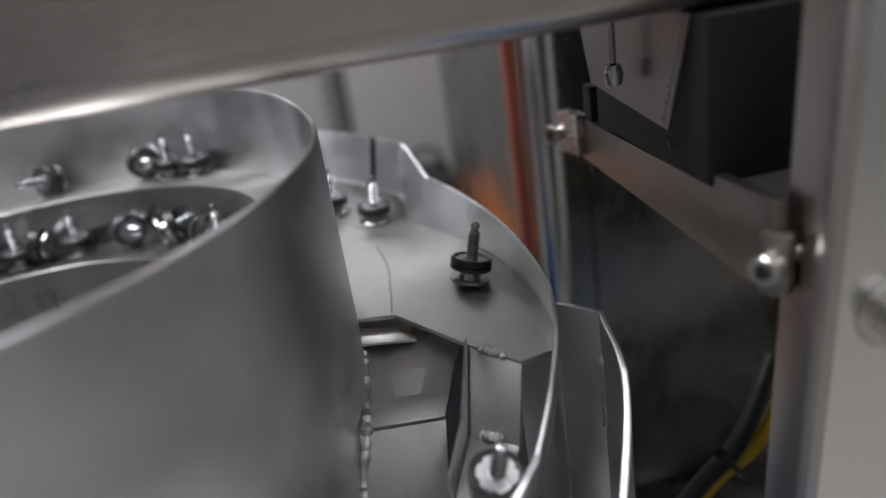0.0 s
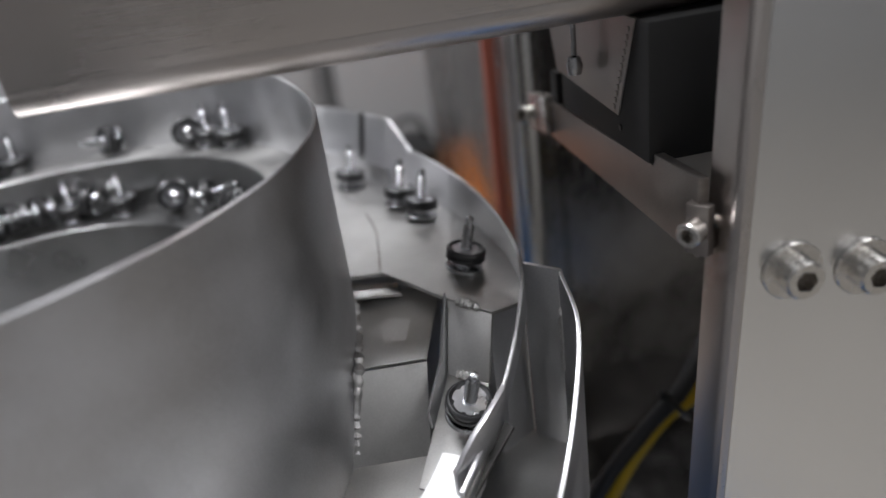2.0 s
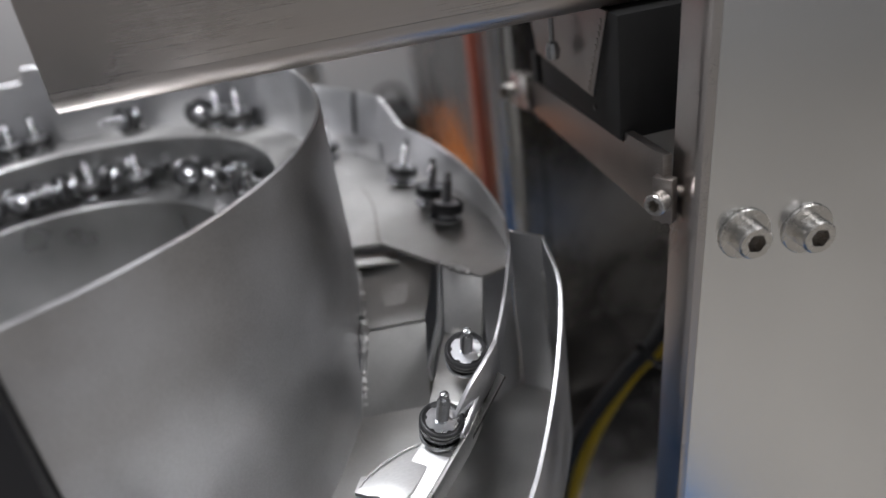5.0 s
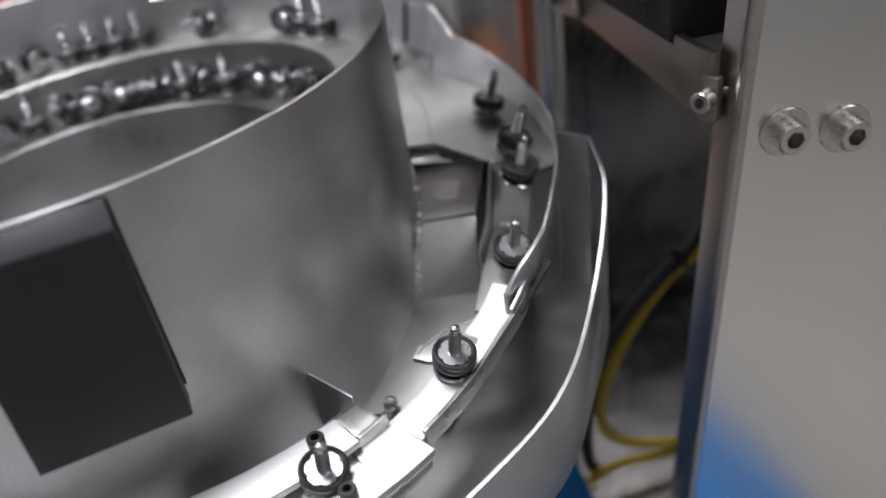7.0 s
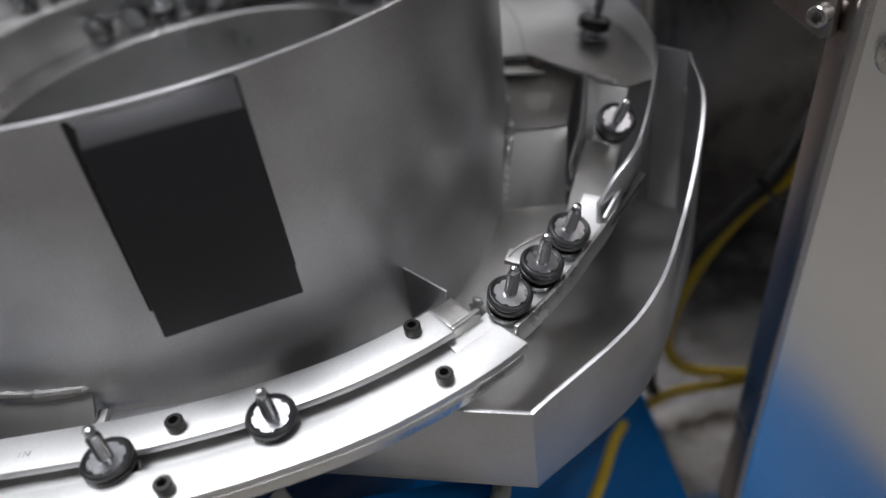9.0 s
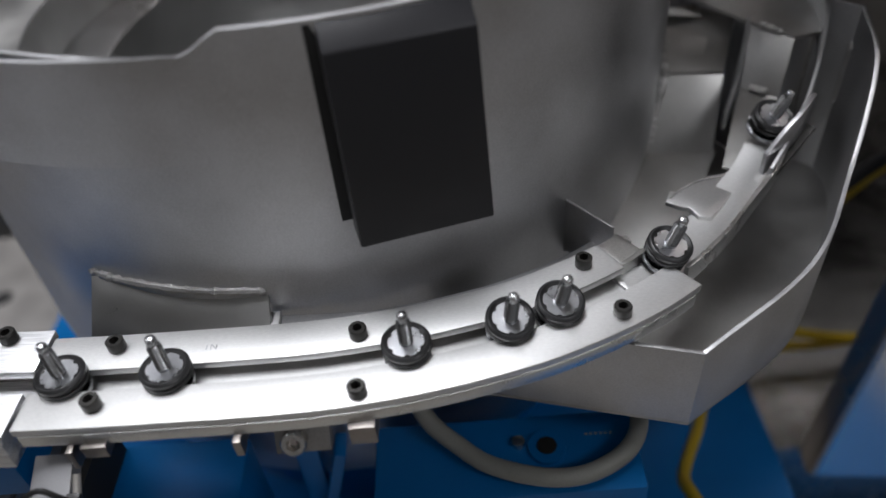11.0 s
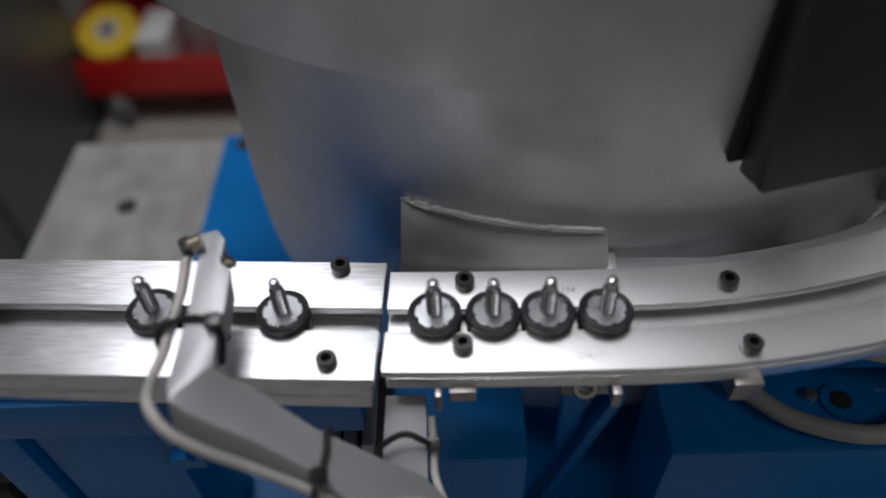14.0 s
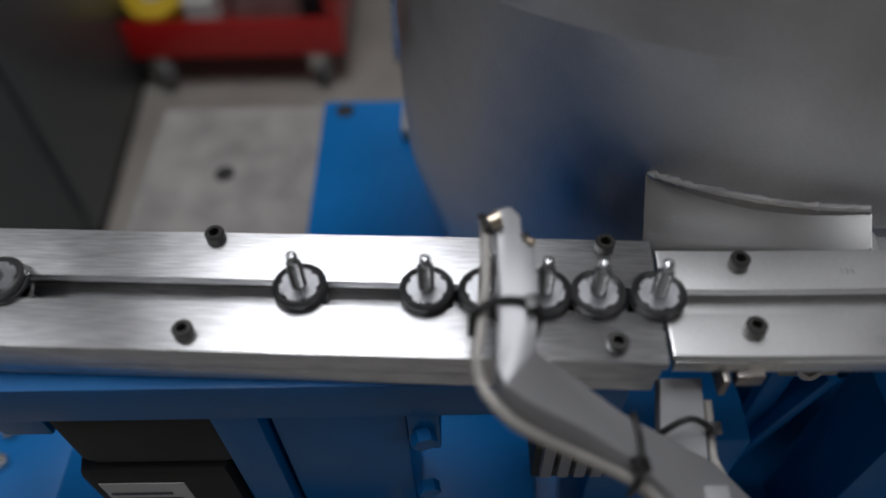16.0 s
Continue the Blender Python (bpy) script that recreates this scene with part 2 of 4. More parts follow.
def ring_wall(angles, radius, low, high, thick, centre, foot=lambda a: 0.0):
    """A curved sheet wall: radius, low, high and foot (how far the foot is set in) are functions of the angle in degrees."""
    secs = []
    for a in angles:
        c, s = math.cos(radians(a)), math.sin(radians(a))
        r = radius(a)
        f = r - foot(a)
        secs.append([Vector((centre[0] + q * c, centre[1] + q * s, z)) for q, z in
                     ((f, low(a)), (r, high(a) - 0.0006), (r - 0.0006, high(a)), (r - thick + 0.0006, high(a)), (r - thick, high(a) - 0.0006), (f - thick, low(a)))])
    return sweep(angles, secs)


def ring_shelf(angles, r0, r1, z0, z1, thick, centre):
    secs = []
    for a in angles:
        c, s = math.cos(radians(a)), math.sin(radians(a))
        secs.append([Vector((centre[0] + r * c, centre[1] + r * s, z)) for r, z in
                     ((r0(a), z0(a)), (r1(a), z1(a)), (r1(a), z1(a) - thick), (r0(a), z0(a) - thick))])
    return sweep(angles, secs)


def steps(a, b, n):
    return [a + (b - a) * i / n for i in range(n + 1)]


def socket_screw(name, label, r, h, mat, at, group, washer=0.0):
    """A socket head cap screw standing on its seat, with a real hex socket."""
    t = thing(name, label, "screw", group, at=at)
    bm = lathe([(r * 0.96, 0), (r, 0.0003), (r, h - r * 0.12), (r * 0.9, h)], 28)
    top = [v for v in bm.verts if abs(v.co.z - h) < 1e-7]
    top.sort(key=lambda v: math.atan2(v.co.y, v.co.x))
    hexa = r * 0.58
    ring = []
    for v in top:
        a = math.atan2(v.co.y, v.co.x)
        f = (a + math.pi / 6) % (math.pi / 3) - math.pi / 6
        q = hexa * math.cos(math.pi / 6) / math.cos(f)
        ring.append((q * math.cos(a), q * math.sin(a)))
    up = [bm.verts.new((x, y, h)) for x, y in ring]
    dn = [bm.verts.new((x, y, h * 0.18)) for x, y in ring]
    n = len(top)
    for i in range(n):
        j = (i + 1) % n
        bm.faces.new((top[i], top[j], up[j], up[i]))
        bm.faces.new((up[i], up[j], dn[j], dn[i]))
    bm.faces.new(dn)
    part("head", bm, mat, t)
    # Dark disc at the bottom paints in the shade of the deep socket.
    part("socket", lathe([(0, h * 0.20), (r * 0.48, h * 0.20), (r * 0.48, h * 0.24), (0, h * 0.24)], 12), OXIDE_AND_SHADE if mat is OXIDE_AND_SHADE else BRACKET_AND_SHADE, t, "dark disc painting shade into the socket")
    part("shank", lathe([(0, -0.012), (r * 0.55, -0.012), (r * 0.55, 0.0002), (0, 0.0002)], 12), mat, t)
    if washer:
        part("washer", lathe([(r * 0.5, 0.0), (washer, 0.0), (washer, 0.0012), (washer - 0.0004, 0.0016), (r * 0.5, 0.0016)], 32), mat, t)
    return t


# ---- room ----
def room():
    f = part("floor", box(-4, 4, -3, 5, -0.1, 0, 0), CONCRETE)
    tagged(f, "worn beige painted concrete workshop floor", "floor", kind="structure")
    for name, b in (("wall_north", (-4, 4, 5, 5.15, 0, 3.3)), ("wall_south", (-4, 4, -3.15, -3, 0, 3.3)),
                    ("wall_west", (-4.15, -4, -3.15, 5.15, 0, 3.3)), ("wall_east", (4, 4.15, -3.15, 5.15, 0, 3.3))):
        tagged(part(name, box(*b, 0), WALL), "plain grey painted workshop wall", "wall", kind="structure")
    tagged(part("ceiling", box(-4.15, 4.15, -3.15, 5.15, 3.3, 3.45, 0), CEILING), "pale workshop ceiling", "ceiling", kind="structure")


# First lamp follows the rail highlights; the other five are added, unseen fill.
LAMPS = [(-0.53, 0.60, 1.0, 1.2, 76), (-0.55, -1.9, 1.2, 0.6, 3), (1.7, -1.5, 1.2, 0.6, 25), (-2.4, 0.2, 1.2, 0.6, 24), (1.9, 3.0, 1.2, 0.6, 16), (-0.3, 3.7, 1.2, 0.6, 14)]


def lamps():
    for x, y, w, d, power in LAMPS:
        t = thing("ceiling_light", "unseen flat rectangular ceiling light", "ceiling light", "ceiling lights", at=pose(x, y, 3.3))
        part("housing", box(-w / 2 - 0.03, w / 2 + 0.03, -d / 2 - 0.03, d / 2 + 0.03, -0.05, 0, 0.004), CEILING, t)
        lamp = bpy.data.lights.new("tube_light", "AREA")
        lamp.shape, lamp.size, lamp.size_y, lamp.energy, lamp.color = "RECTANGLE", w, d, power, (0.94, 0.95, 1.0)
        o = new("tube_light", lamp)
        o.matrix_world = pose(x, y, 3.245)


# ---- bowl ----
C = (-0.198, 0.430)
R = 0.256


def bowl_radius(a):
    """The wall is not quite round: it is drawn in a little towards the outlet."""
    a = (a + 180) % 360 - 180
    return R - 0.010 * math.exp(-((a - 12) / 24.0) ** 2)


def bowl():
    t = thing("feeder_bowl", "bead-blasted stainless steel vibratory feeder bowl with spiral track", "feeder bowl")

    def rim(a):
        a = (a + 90) % 360
        low = 1.1405
        if a < 180:
            return 1.152
        if a > 359 - 3:
            return low + (1.152 - low) * (a - 356) / 4
        return low

    prof = [(0.0, 0.75), (0.18, 0.75), (0.215, 0.765), (0.242, 0.80), (0.254, 0.85), (R, 0.90), (R, 1.02)]
    shell = lathe(prof, 120)
    for v in shell.verts:
        k = bowl_radius(math.degrees(math.atan2(v.co.y, v.co.x))) / R
        v.co.x, v.co.y = v.co.x * k, v.co.y * k
    shell.transform(pose(C[0], C[1], 0))
    part("lower_shell", shell, BLASTED, t, "rounded lower shell of blasted steel")
    angs = steps(-96, 264, 240)
    part("outer_wall", ring_wall(angs, bowl_radius, lambda a: 1.018, rim, 0.0028, C), BLASTED, t)
    z1 = lambda a: 1.101 - 0.022 * (a / 90.0)
    z2 = lambda a: 1.060 - 0.020 * (a / 90.0)
    arc = steps(-60, 240, 150)
    part("upper_track", ring_shelf(arc, lambda a: 0.211, lambda a: bowl_radius(a) - 0.0025, z1, lambda a: z1(a) - 0.002, 0.0025, C), SHEET, t, "spiral ledge on which parts ride")
    # The darker plate paints in the shade lower in the bowl.
    part("upper_track_wall", ring_wall(arc, lambda a: 0.2115, lambda a: z1(a) - 0.045, lambda a: z1(a) + 0.001, 0.0022, C), GUSSET_AND_SHADE, t)
    part("lower_track", ring_shelf(arc, lambda a: 0.168, lambda a: 0.2105, z2, lambda a: z2(a) - 0.002, 0.0025, C), GUSSET_AND_SHADE, t, "inner spiral ledge holding fallen parts")
    part("lower_track_wall", ring_wall(arc, lambda a: 0.1685, lambda a: z2(a) - 0.18, lambda a: z2(a) + 0.001, 0.0022, C), GUSSET_AND_SHADE, t)
    part("bowl_floor", lathe([(0, 0.915), (0.05, 0.911), (0.13, 0.899), (0.17, 0.895), (0.25, 0.893)], 96, pose(C[0], C[1], 0)), GUSSET_AND_SHADE, t)
    # flared collar that grows out of the wall towards the back
    fl = lambda a: R - 0.0005 + 0.0014 * min(1.0, (-92 - a) / 8.0) + 0.055 * max(0.0, min(1.0, (-97 - a) / 73.0)) ** 1.25
    arc3 = steps(-92, -200, 64)
    part("flared_collar", ring_wall(arc3, fl, lambda a: 1.086, lambda a: 1.1412, 0.0026, C), BLASTED, t, "upper collar flaring out of the wall")
    part("collar_underside", ring_shelf(arc3, lambda a: R - 0.001, lambda a: fl(a) - 0.001, lambda a: 1.088, lambda a: 1.0875, 0.002, C), BLASTED, t)
    return t


def magnet_box():
    t = thing("sensor_box", "matt black rectangular plastic box fixed to the bowl wall", "box")
    m = pose(-0.1200, 0.1615, 1.046, -8.2, 0, 14)
    turn = Matrix(((0, 0, 1, 0), (1, 0, 0, 0), (0, 1, 0, 0), (0, 0, 0, 1)))
    part("cover", prism([(0, 0), (0.0195, 0), (0.0120, 0.090), (0.0092, 0.1066), (0, 0.0955)], -0.0335, 0.0335, 0.0010, m @ turn), BLACK_BOX, t)
    part("backing_plate", prism([(0.0200, 0.005), (0.0235, 0.005), (0.0115, 0.1060), (0.0096, 0.1060)], -0.0385, 0.0345, 0.0004, m @ turn), BLACK_PAINT, t, "black backing plate against the wall")


# ---- outside track, return pan ----
TRACK = [(-0.90, 0.1545, 0.998), (-0.60, 0.1385, 0.998), (-0.45, 0.1310, 0.998), (-0.32, 0.1245, 0.998), (-0.25, 0.1230, 0.998), (-0.19, 0.1230, 0.998), (-0.15, 0.1260, 0.998),
         (-0.11, 0.1325, 0.998), (-0.07, 0.1430, 0.998), (-0.03, 0.1600, 0.998), (0.0, 0.1782, 0.998), (0.030, 0.2035, 0.999), (0.055, 0.230, 1.002),
         (0.080, 0.258, 1.008), (0.100, 0.292, 1.020), (0.114, 0.330, 1.039), (0.121, 0.365, 1.0447), (0.123, 0.403, 1.0447), (0.121, 0.436, 1.0447),
         (0.113, 0.482, 1.0447), (0.096, 0.530, 1.0447), (0.072, 0.573, 1.0447), (0.035, 0.615, 1.0447), (-0.01, 0.650, 1.0447), (-0.06, 0.680, 1.0447), (-0.12, 0.705, 1.0447), (-0.20, 0.712, 1.0447)]
LINE = smooth_path(TRACK, 12)
RUN = [0.0]
for p, q in zip(LINE, LINE[1:]):
    RUN.append(RUN[-1] + (q - p).length)


def on_track(s):
    """Place and way along the track line, s metres from its far end."""
    for i in range(len(LINE) - 1):
        if s <= RUN[i + 1] or i == len(LINE) - 2:
            k = (s - RUN[i]) / (RUN[i + 1] - RUN[i])
            return LINE[i].lerp(LINE[i + 1], k), (LINE[i + 1] - LINE[i]).normalized()


def piece_of_line(x0, x1):
    out = []
    for p, q in zip(LINE, LINE[1:]):
        for x in (x0, x1):
            if (p.x - x) * (q.x - x) < 0 and p.y < 0.24:
                out.append(p.lerp(q, (x - p.x) / (q.x - p.x)))
        if x0 <= q.x <= x1 and q.y < 0.24:
            out.append(q)
    return out


def outer_track():
    t = thing("outer_track", "welded stainless steel track round the outside of the bowl", "feeder track")
    Ro = lambda a: 0.336 + 0.020 * max(0, min(1, (25 - a) / 35.0)) - 0.016 * max(0, min(1, (-14 - a) / 21.0))

    def top(a):
        if a > 24:
            return 1.095
        if a > 20:
            return 1.073 + 0.022 * (a - 20) / 4
        if a > -11:
            return 1.058 + 0.015 * (a + 11) / 31
        return 1.058 - 0.048 * (-11 - a) / 24
    lean = lambda a: 0.013 * max(0.0, min(1.0, (a + 4) / 30.0))
    for arc in (steps(110, 31.2, 90), steps(30.0, -35, 100)):
        part("guard_wall", ring_wall(arc, Ro, lambda a: min(1.03, top(a) - 0.012), top, 0.0025, C, lean), BLASTED, t, "curved guard wall with a notched top edge")
    # Black strip added behind the gap so the joint reads as shadow.
    part("joint_strip", ring_wall(steps(33, 28, 6), lambda a: Ro(a) + 0.004, lambda a: 1.036, lambda a: 1.093, 0.002, C, lean), OXIDE_AND_SHADE, t, "added dark strip giving the open joint its shade")
    part("inner_strip", ring_wall(steps(50, 23.5, 24), lambda a: 0.3245, lambda a: 1.0402, lambda a: 1.0585, 0.0016, C), BLASTED, t, "low guide strip along the foot of the wall")
    part("weld_bead", bead([(C[0] + 0.293 * math.cos(radians(a)), C[1] + 0.293 * math.sin(radians(a)), 1.0402) for a in (62, 48, 36, 24)], 0.0008, 41, 16), WELD, t, "thin seam across the ledge")
    part("seam", bead([(0.0735, 0.5150, 1.0401), (0.0765, 0.480, 1.0401), (0.0740, 0.445, 1.0401), (0.0705, 0.4120, 1.0401)], 0.0006, 43, 12), BRACKET_AND_SHADE, t, "dark irregular seam in the ledge")
    # Bright sheet added in place of light showing through the gap below the ledge.
    part("bright_lip", sheet([(0.0405, 0.4165, 1.0325), (0.0405, 0.4000, 1.0318), (0.0800, 0.3890, 1.0318), (0.0800, 0.4050, 1.0325)], 0.0012, 0.0002), GROUND_EDGE, t, "added bright sheet for light showing through the gap")
    poly = [(C[0] + (Ro(a) - lean(a) - 0.002) * math.cos(radians(a)), C[1] + (Ro(a) - lean(a) - 0.002) * math.sin(radians(a))) for a in steps(110, -15, 50)]
    poly += [(0.124, 0.334), (0.104, 0.360), (0.072, 0.410), (0.043, 0.416)]
    poly += [(C[0] + (bowl_radius(a) - 0.002) * math.cos(radians(a)), C[1] + (bowl_radius(a) - 0.002) * math.sin(radians(a))) for a in steps(-1, 110, 40)]
    part("ledge", prism(poly, 1.0375, 1.040, 0.0003), SHEET, t, "flat ledge that carries the parts")
    return t


def return_pan():
    t = thing("return_pan", "welded stainless steel return pan beside the bowl", "pan")
    rimline = [(0.151, 0.358, 1.055), (0.169, 0.341, 1.054), (0.164, 0.300, 1.036), (0.130, 0.237, 1.0), (0.085, 0.173, 0.992), (0.012, 0.1225, 0.985), (-0.112, 0.158, 0.985)]
    low = 0.926
    fine = [Vector(p) for p in rimline[:2]] + smooth_path(rimline[1:6], 8)[1:] + [Vector(rimline[6])]
    groups = (("back_wall", fine[:2]), ("side_wall", fine[1:-1]), ("front_wall", fine[-2:]))
    for name, line in groups:
        flat = [Vector((p.x, p.y, 0)) for p in line]
        inn = offset_line(flat, 0.0025)
        secs = [[Vector((p.x, p.y, low)), Vector((p.x, p.y, p.z)), Vector((q.x, q.y, p.z)), Vector((q.x, q.y, low))] for p, q in zip(line, inn)]
        part(name, bevelled(sweep(line, secs), 0.0004), BLASTED, t)
    poly = [(p.x, p.y) for p in fine] + [(C[0] + (R - 0.004) * math.cos(radians(a)), C[1] + (R - 0.004) * math.sin(radians(a))) for a in steps(-70, -5, 30)]
    part("pan_floor", prism(poly, low - 0.0015, low + 0.001, 0.0), SHEET, t)
    line = [Vector(p) for p in ((0.150, 0.3600, 0.0), (0.124, 0.3450, 0.0), (0.106, 0.380, 0.0), (0.075, 0.424, 0.0), (0.040, 0.430, 0.0))]
    part("end_wall", bar(line, 0.0, 0.002, low + 0.002, 1.0310, 0.0002), BLASTED, t, "upright wall closing the pan under the ledge")
    part("upper_slope", sheet([(0.044, 0.424, 1.030), (0.041, 0.346, 1.013), (0.084, 0.341, 1.013), (0.104, 0.388, 1.030)], 0.002), SHEET, t, "sloping return plate")
    part("lower_slope", sheet([(0.041, 0.346, 1.0125), (0.029, 0.318, 0.968), (0.075, 0.313, 0.968), (0.084, 0.341, 1.0125)], 0.002), SHEET, t, "steep return plate")
    part("floor_slope", sheet([(0.029, 0.318, 0.9675), (-0.02, 0.245, 0.946), (0.028, 0.230, 0.946), (0.078, 0.312, 0.9675)], 0.002), SHEET, t, "sloping floor plate of the pan")
    return t


def curved_rails():
    t = thing("curved_rail_track", "curved twin-rail track of brushed steel carrying hanging parts", "feeder track")
    line = piece_of_line(-0.3212, -0.015)
    part("inner_rail", bar(line, -0.029, -0.0065, -0.0025, 0.002, 0.0005), FINE_RAIL, t, "inner guide rail")
    line2 = piece_of_line(-0.3212, 0.001)
    part("outer_rail", bar(line2, 0.0065, 0.028, -0.0025, 0.002, 0.0005), FINE_RAIL, t, "outer guide rail")
    line3 = piece_of_line(-0.3212, 0.095)
    part("base_strip", bar(line3, -0.012, 0.012, -0.0115, -0.0082, 0.0005), FINE_RAIL, t, "worn floor of the slot")
    line4 = piece_of_line(-0.3195, -0.002)
    part("outer_spacer", bar(line4, 0.0125, 0.0285, -0.0105, -0.0027, 0.0003), GROUND_EDGE, t)
    # Darker than its outer twin: the slot's shade is in the colour.
    part("inner_spacer", bar(piece_of_line(-0.3195, -0.02), -0.029, -0.0125, -0.0105, -0.0027, 0.0003), BRACKET_AND_SHADE, t)
    return t


def linear_rails():
    m = pose(-0.322, 0.1301, 0.998, 0, 0, -2.86)
    t = thing("linear_rail_track", "straight twin-rail track of brushed steel on the linear drive", "feeder track", at=m)
    part("inner_rail", box(-0.60, -0.001, 0.0010, 0.029, -0.0026, 0.0025, 0.0007), BRUSHED_X, t, "inner guide rail")
    part("outer_rail", box(-0.60, -0.001, -0.038, -0.0120, -0.0026, 0.0025, 0.0007), BRUSHED_X, t, "outer guide rail")
    part("base_bar", box(-0.60, -0.004, -0.0375, 0.0285, -0.0225, -0.0122, 0.001), BRUSHED_X, t)
    part("hole", lathe([(0, 0), (0.0031, 0), (0.0031, 0.0003), (0, 0.0003)], 20, pose(-0.072, -0.0170, 0.00255)), BLACK_PAINT, t, "small drilled hole")
    # Inner spacer is coloured dark for the shade in the slot.
    part("spacer", box(-0.60, -0.003, 0.0070, 0.0285, -0.012, -0.0028, 0.0004), BRACKET_AND_SHADE, t)
    part("spacer", box(-0.60, -0.003, -0.0375, -0.0180, -0.012, -0.0028, 0.0004), BRUSHED_X, t)
    return t


# ---- fixings ----
BLACK_SCREW = "black oxide socket head cap screw in a guide rail"


def screws():
    for x, y in ((-0.284, 0.1405), (-0.286, 0.1045), (-0.160, 0.1365), (-0.159, 0.1005), (-0.040, 0.1745), (-0.027, 0.1375)):
        socket_screw("cap_screw", BLACK_SCREW, 0.0046, 0.0062, OXIDE_AND_SHADE, pose(x, y + 0.003, 1.0, 0, 0, (x * 9000) % 60), "rail screws")
    for x, y in ((-0.344, 0.1515), (-0.346, 0.0975), (-0.529, 0.1615), (-0.533, 0.1075), (-0.70, 0.170), (-0.72, 0.117)):
        socket_screw("cap_screw", BLACK_SCREW, 0.0046, 0.0062, OXIDE_AND_SHADE, pose(x, y + 0.003, 1.0005, 0, 0, (x * 7000) % 60), "rail screws")
    for x, z in ((0.249, 1.0795), (0.2850, 1.0745)):
        socket_screw("panel_bolt", "stainless socket head bolt with washer on the panel", 0.0094, 0.0125, STAINLESS_BOLT,
                     pose(x, 0.2505 - (x - 0.22) * 0.07, z, 90, 0, -4) @ pose(0, 0, 0, 0, 0, 20), "panel bolts", 0.0146)
    socket_screw("bracket_bolt", "steel socket head bolt on the bracket arm", 0.0062, 0.0085, STAINLESS_BOLT, pose(0.2120, 0.2690, 1.0995, 90, 0, -58), "bracket bolts")
    socket_screw("bracket_bolt", "steel socket head bolt on the bracket arm", 0.0062, 0.009, STAINLESS_BOLT, pose(0.204, 0.500, 1.099, 78, 12, -50), "bracket bolts")
    socket_screw("clamp_bolt", "steel clamp bolt in the block under the curved rail", 0.0080, 0.008, STAINLESS_BOLT, pose(-0.2145, 0.1515, 0.897, 62, 0, 0), "clamp bolts")


def track_details(t):
    """Gussets, brackets and weld beads that belong to the curved track."""
    for x0, x1, y, z0 in ((-0.2925, -0.2805, 0.0945, 0.9795), (-0.299, -0.296, 0.0925, 0.9745), (-0.2195, -0.2155, 0.0915, 0.9765), (-0.1650, -0.1520, 0.0945, 0.9745)):
        part("bracket", box(x0, x1, y - 0.002, y + 0.03, z0, 0.9878, 0.0006), BRACKET_AND_SHADE, t)
    for name, text, x, y in (("engraving", "IN", -0.238, 0.1375), ("engraving", "OUT", -0.2355, 0.1005)):
        cu = bpy.data.curves.new(name, "FONT")
        cu.body, cu.size, cu.extrude = text, 0.0052, 0.00004
        cu.space_character = 1.35
        cu.materials.append(GREY_WASHER)
        o = new(name, cu)
        o.parent = t
        o.matrix_basis = pose(x, y, 1.00005)
        o["label"] = "stamped letters " + text
    # seat of the rails beside the bowl
    part("side_strip", bar(piece_of_line(-0.20, 0.0), -0.045, -0.0295, -0.016, -0.0135, 0.0003), BLASTED, t)
    part("gusset", sheet([(-0.316, 0.2030, 1.001), (-0.211, 0.1755, 1.001), (-0.2095, 0.1380, 0.966), (-0.318, 0.1660, 0.966)], 0.0025), GUSSET_AND_SHADE, t, "sloping gusset plate welded to the bowl")
    part("weld_bead", bead([(-0.316, 0.2010, 1.0035), (-0.29, 0.1895, 1.0030), (-0.25, 0.1778, 1.0030), (-0.211, 0.1735, 1.0030)], 0.0022, 4, 14), WELD, t, "silvery weld bead")
    part("fin", sheet([(-0.0483, 0.2350, 1.0055), (-0.0193, 0.2021, 1.0033), (-0.0193, 0.2021, 0.980), (-0.0483, 0.2350, 0.960)], 0.0016), BLASTED, t, "upright stiffening fin welded to the bowl")
    part("weld_bead", bead([(-0.0495, 0.2305, 1.0085), (-0.0505, 0.2300, 0.990), (-0.0510, 0.2295, 0.962)], 0.0022, 9, 12), WELD, t)
    part("corner_tab", box(-0.2115, -0.2060, 0.1605, 0.1720, 0.9835, 0.9885, 0.0006), FINE_RAIL, t, "small bright tab beside the gusset")
    part("edge_strip", sheet([(-0.2055, 0.1715, 0.9840), (-0.2055, 0.1600, 0.9835), (-0.150, 0.1600, 0.9835), (-0.150, 0.1690, 0.9840)], 0.0015, 0.0003), BLASTED, t, "thin strip between bowl and rail")
    # run-in of the rails
    lead = [p for p in LINE if -0.02 <= p.x <= 0.086 and p.y < 0.27]
    part("run_in", bar(lead, -0.010, 0.013, -0.0095, -0.0060, 0.0004), FINE_RAIL, t, "worn polished run-in strip")
    part("run_in_fence", bar([p for p in LINE if 0.004 <= p.x <= 0.082 and p.y < 0.27], 0.0132, 0.0157, -0.012, 0.0012, 0.0004), GROUND_EDGE, t, "thin outer fence of the run-in")
    part("inner_guide", bar([p for p in LINE if -0.016 <= p.x <= 0.004 and p.y < 0.2], -0.011, -0.0085, -0.006, 0.0015, 0.0003), GROUND_EDGE, t)
    part("inner_block", bar([p for p in LINE if -0.016 <= p.x <= 0.002 and p.y < 0.2], -0.0290, -0.0115, -0.008, 0.0008, 0.0005), GROUND_EDGE, t)
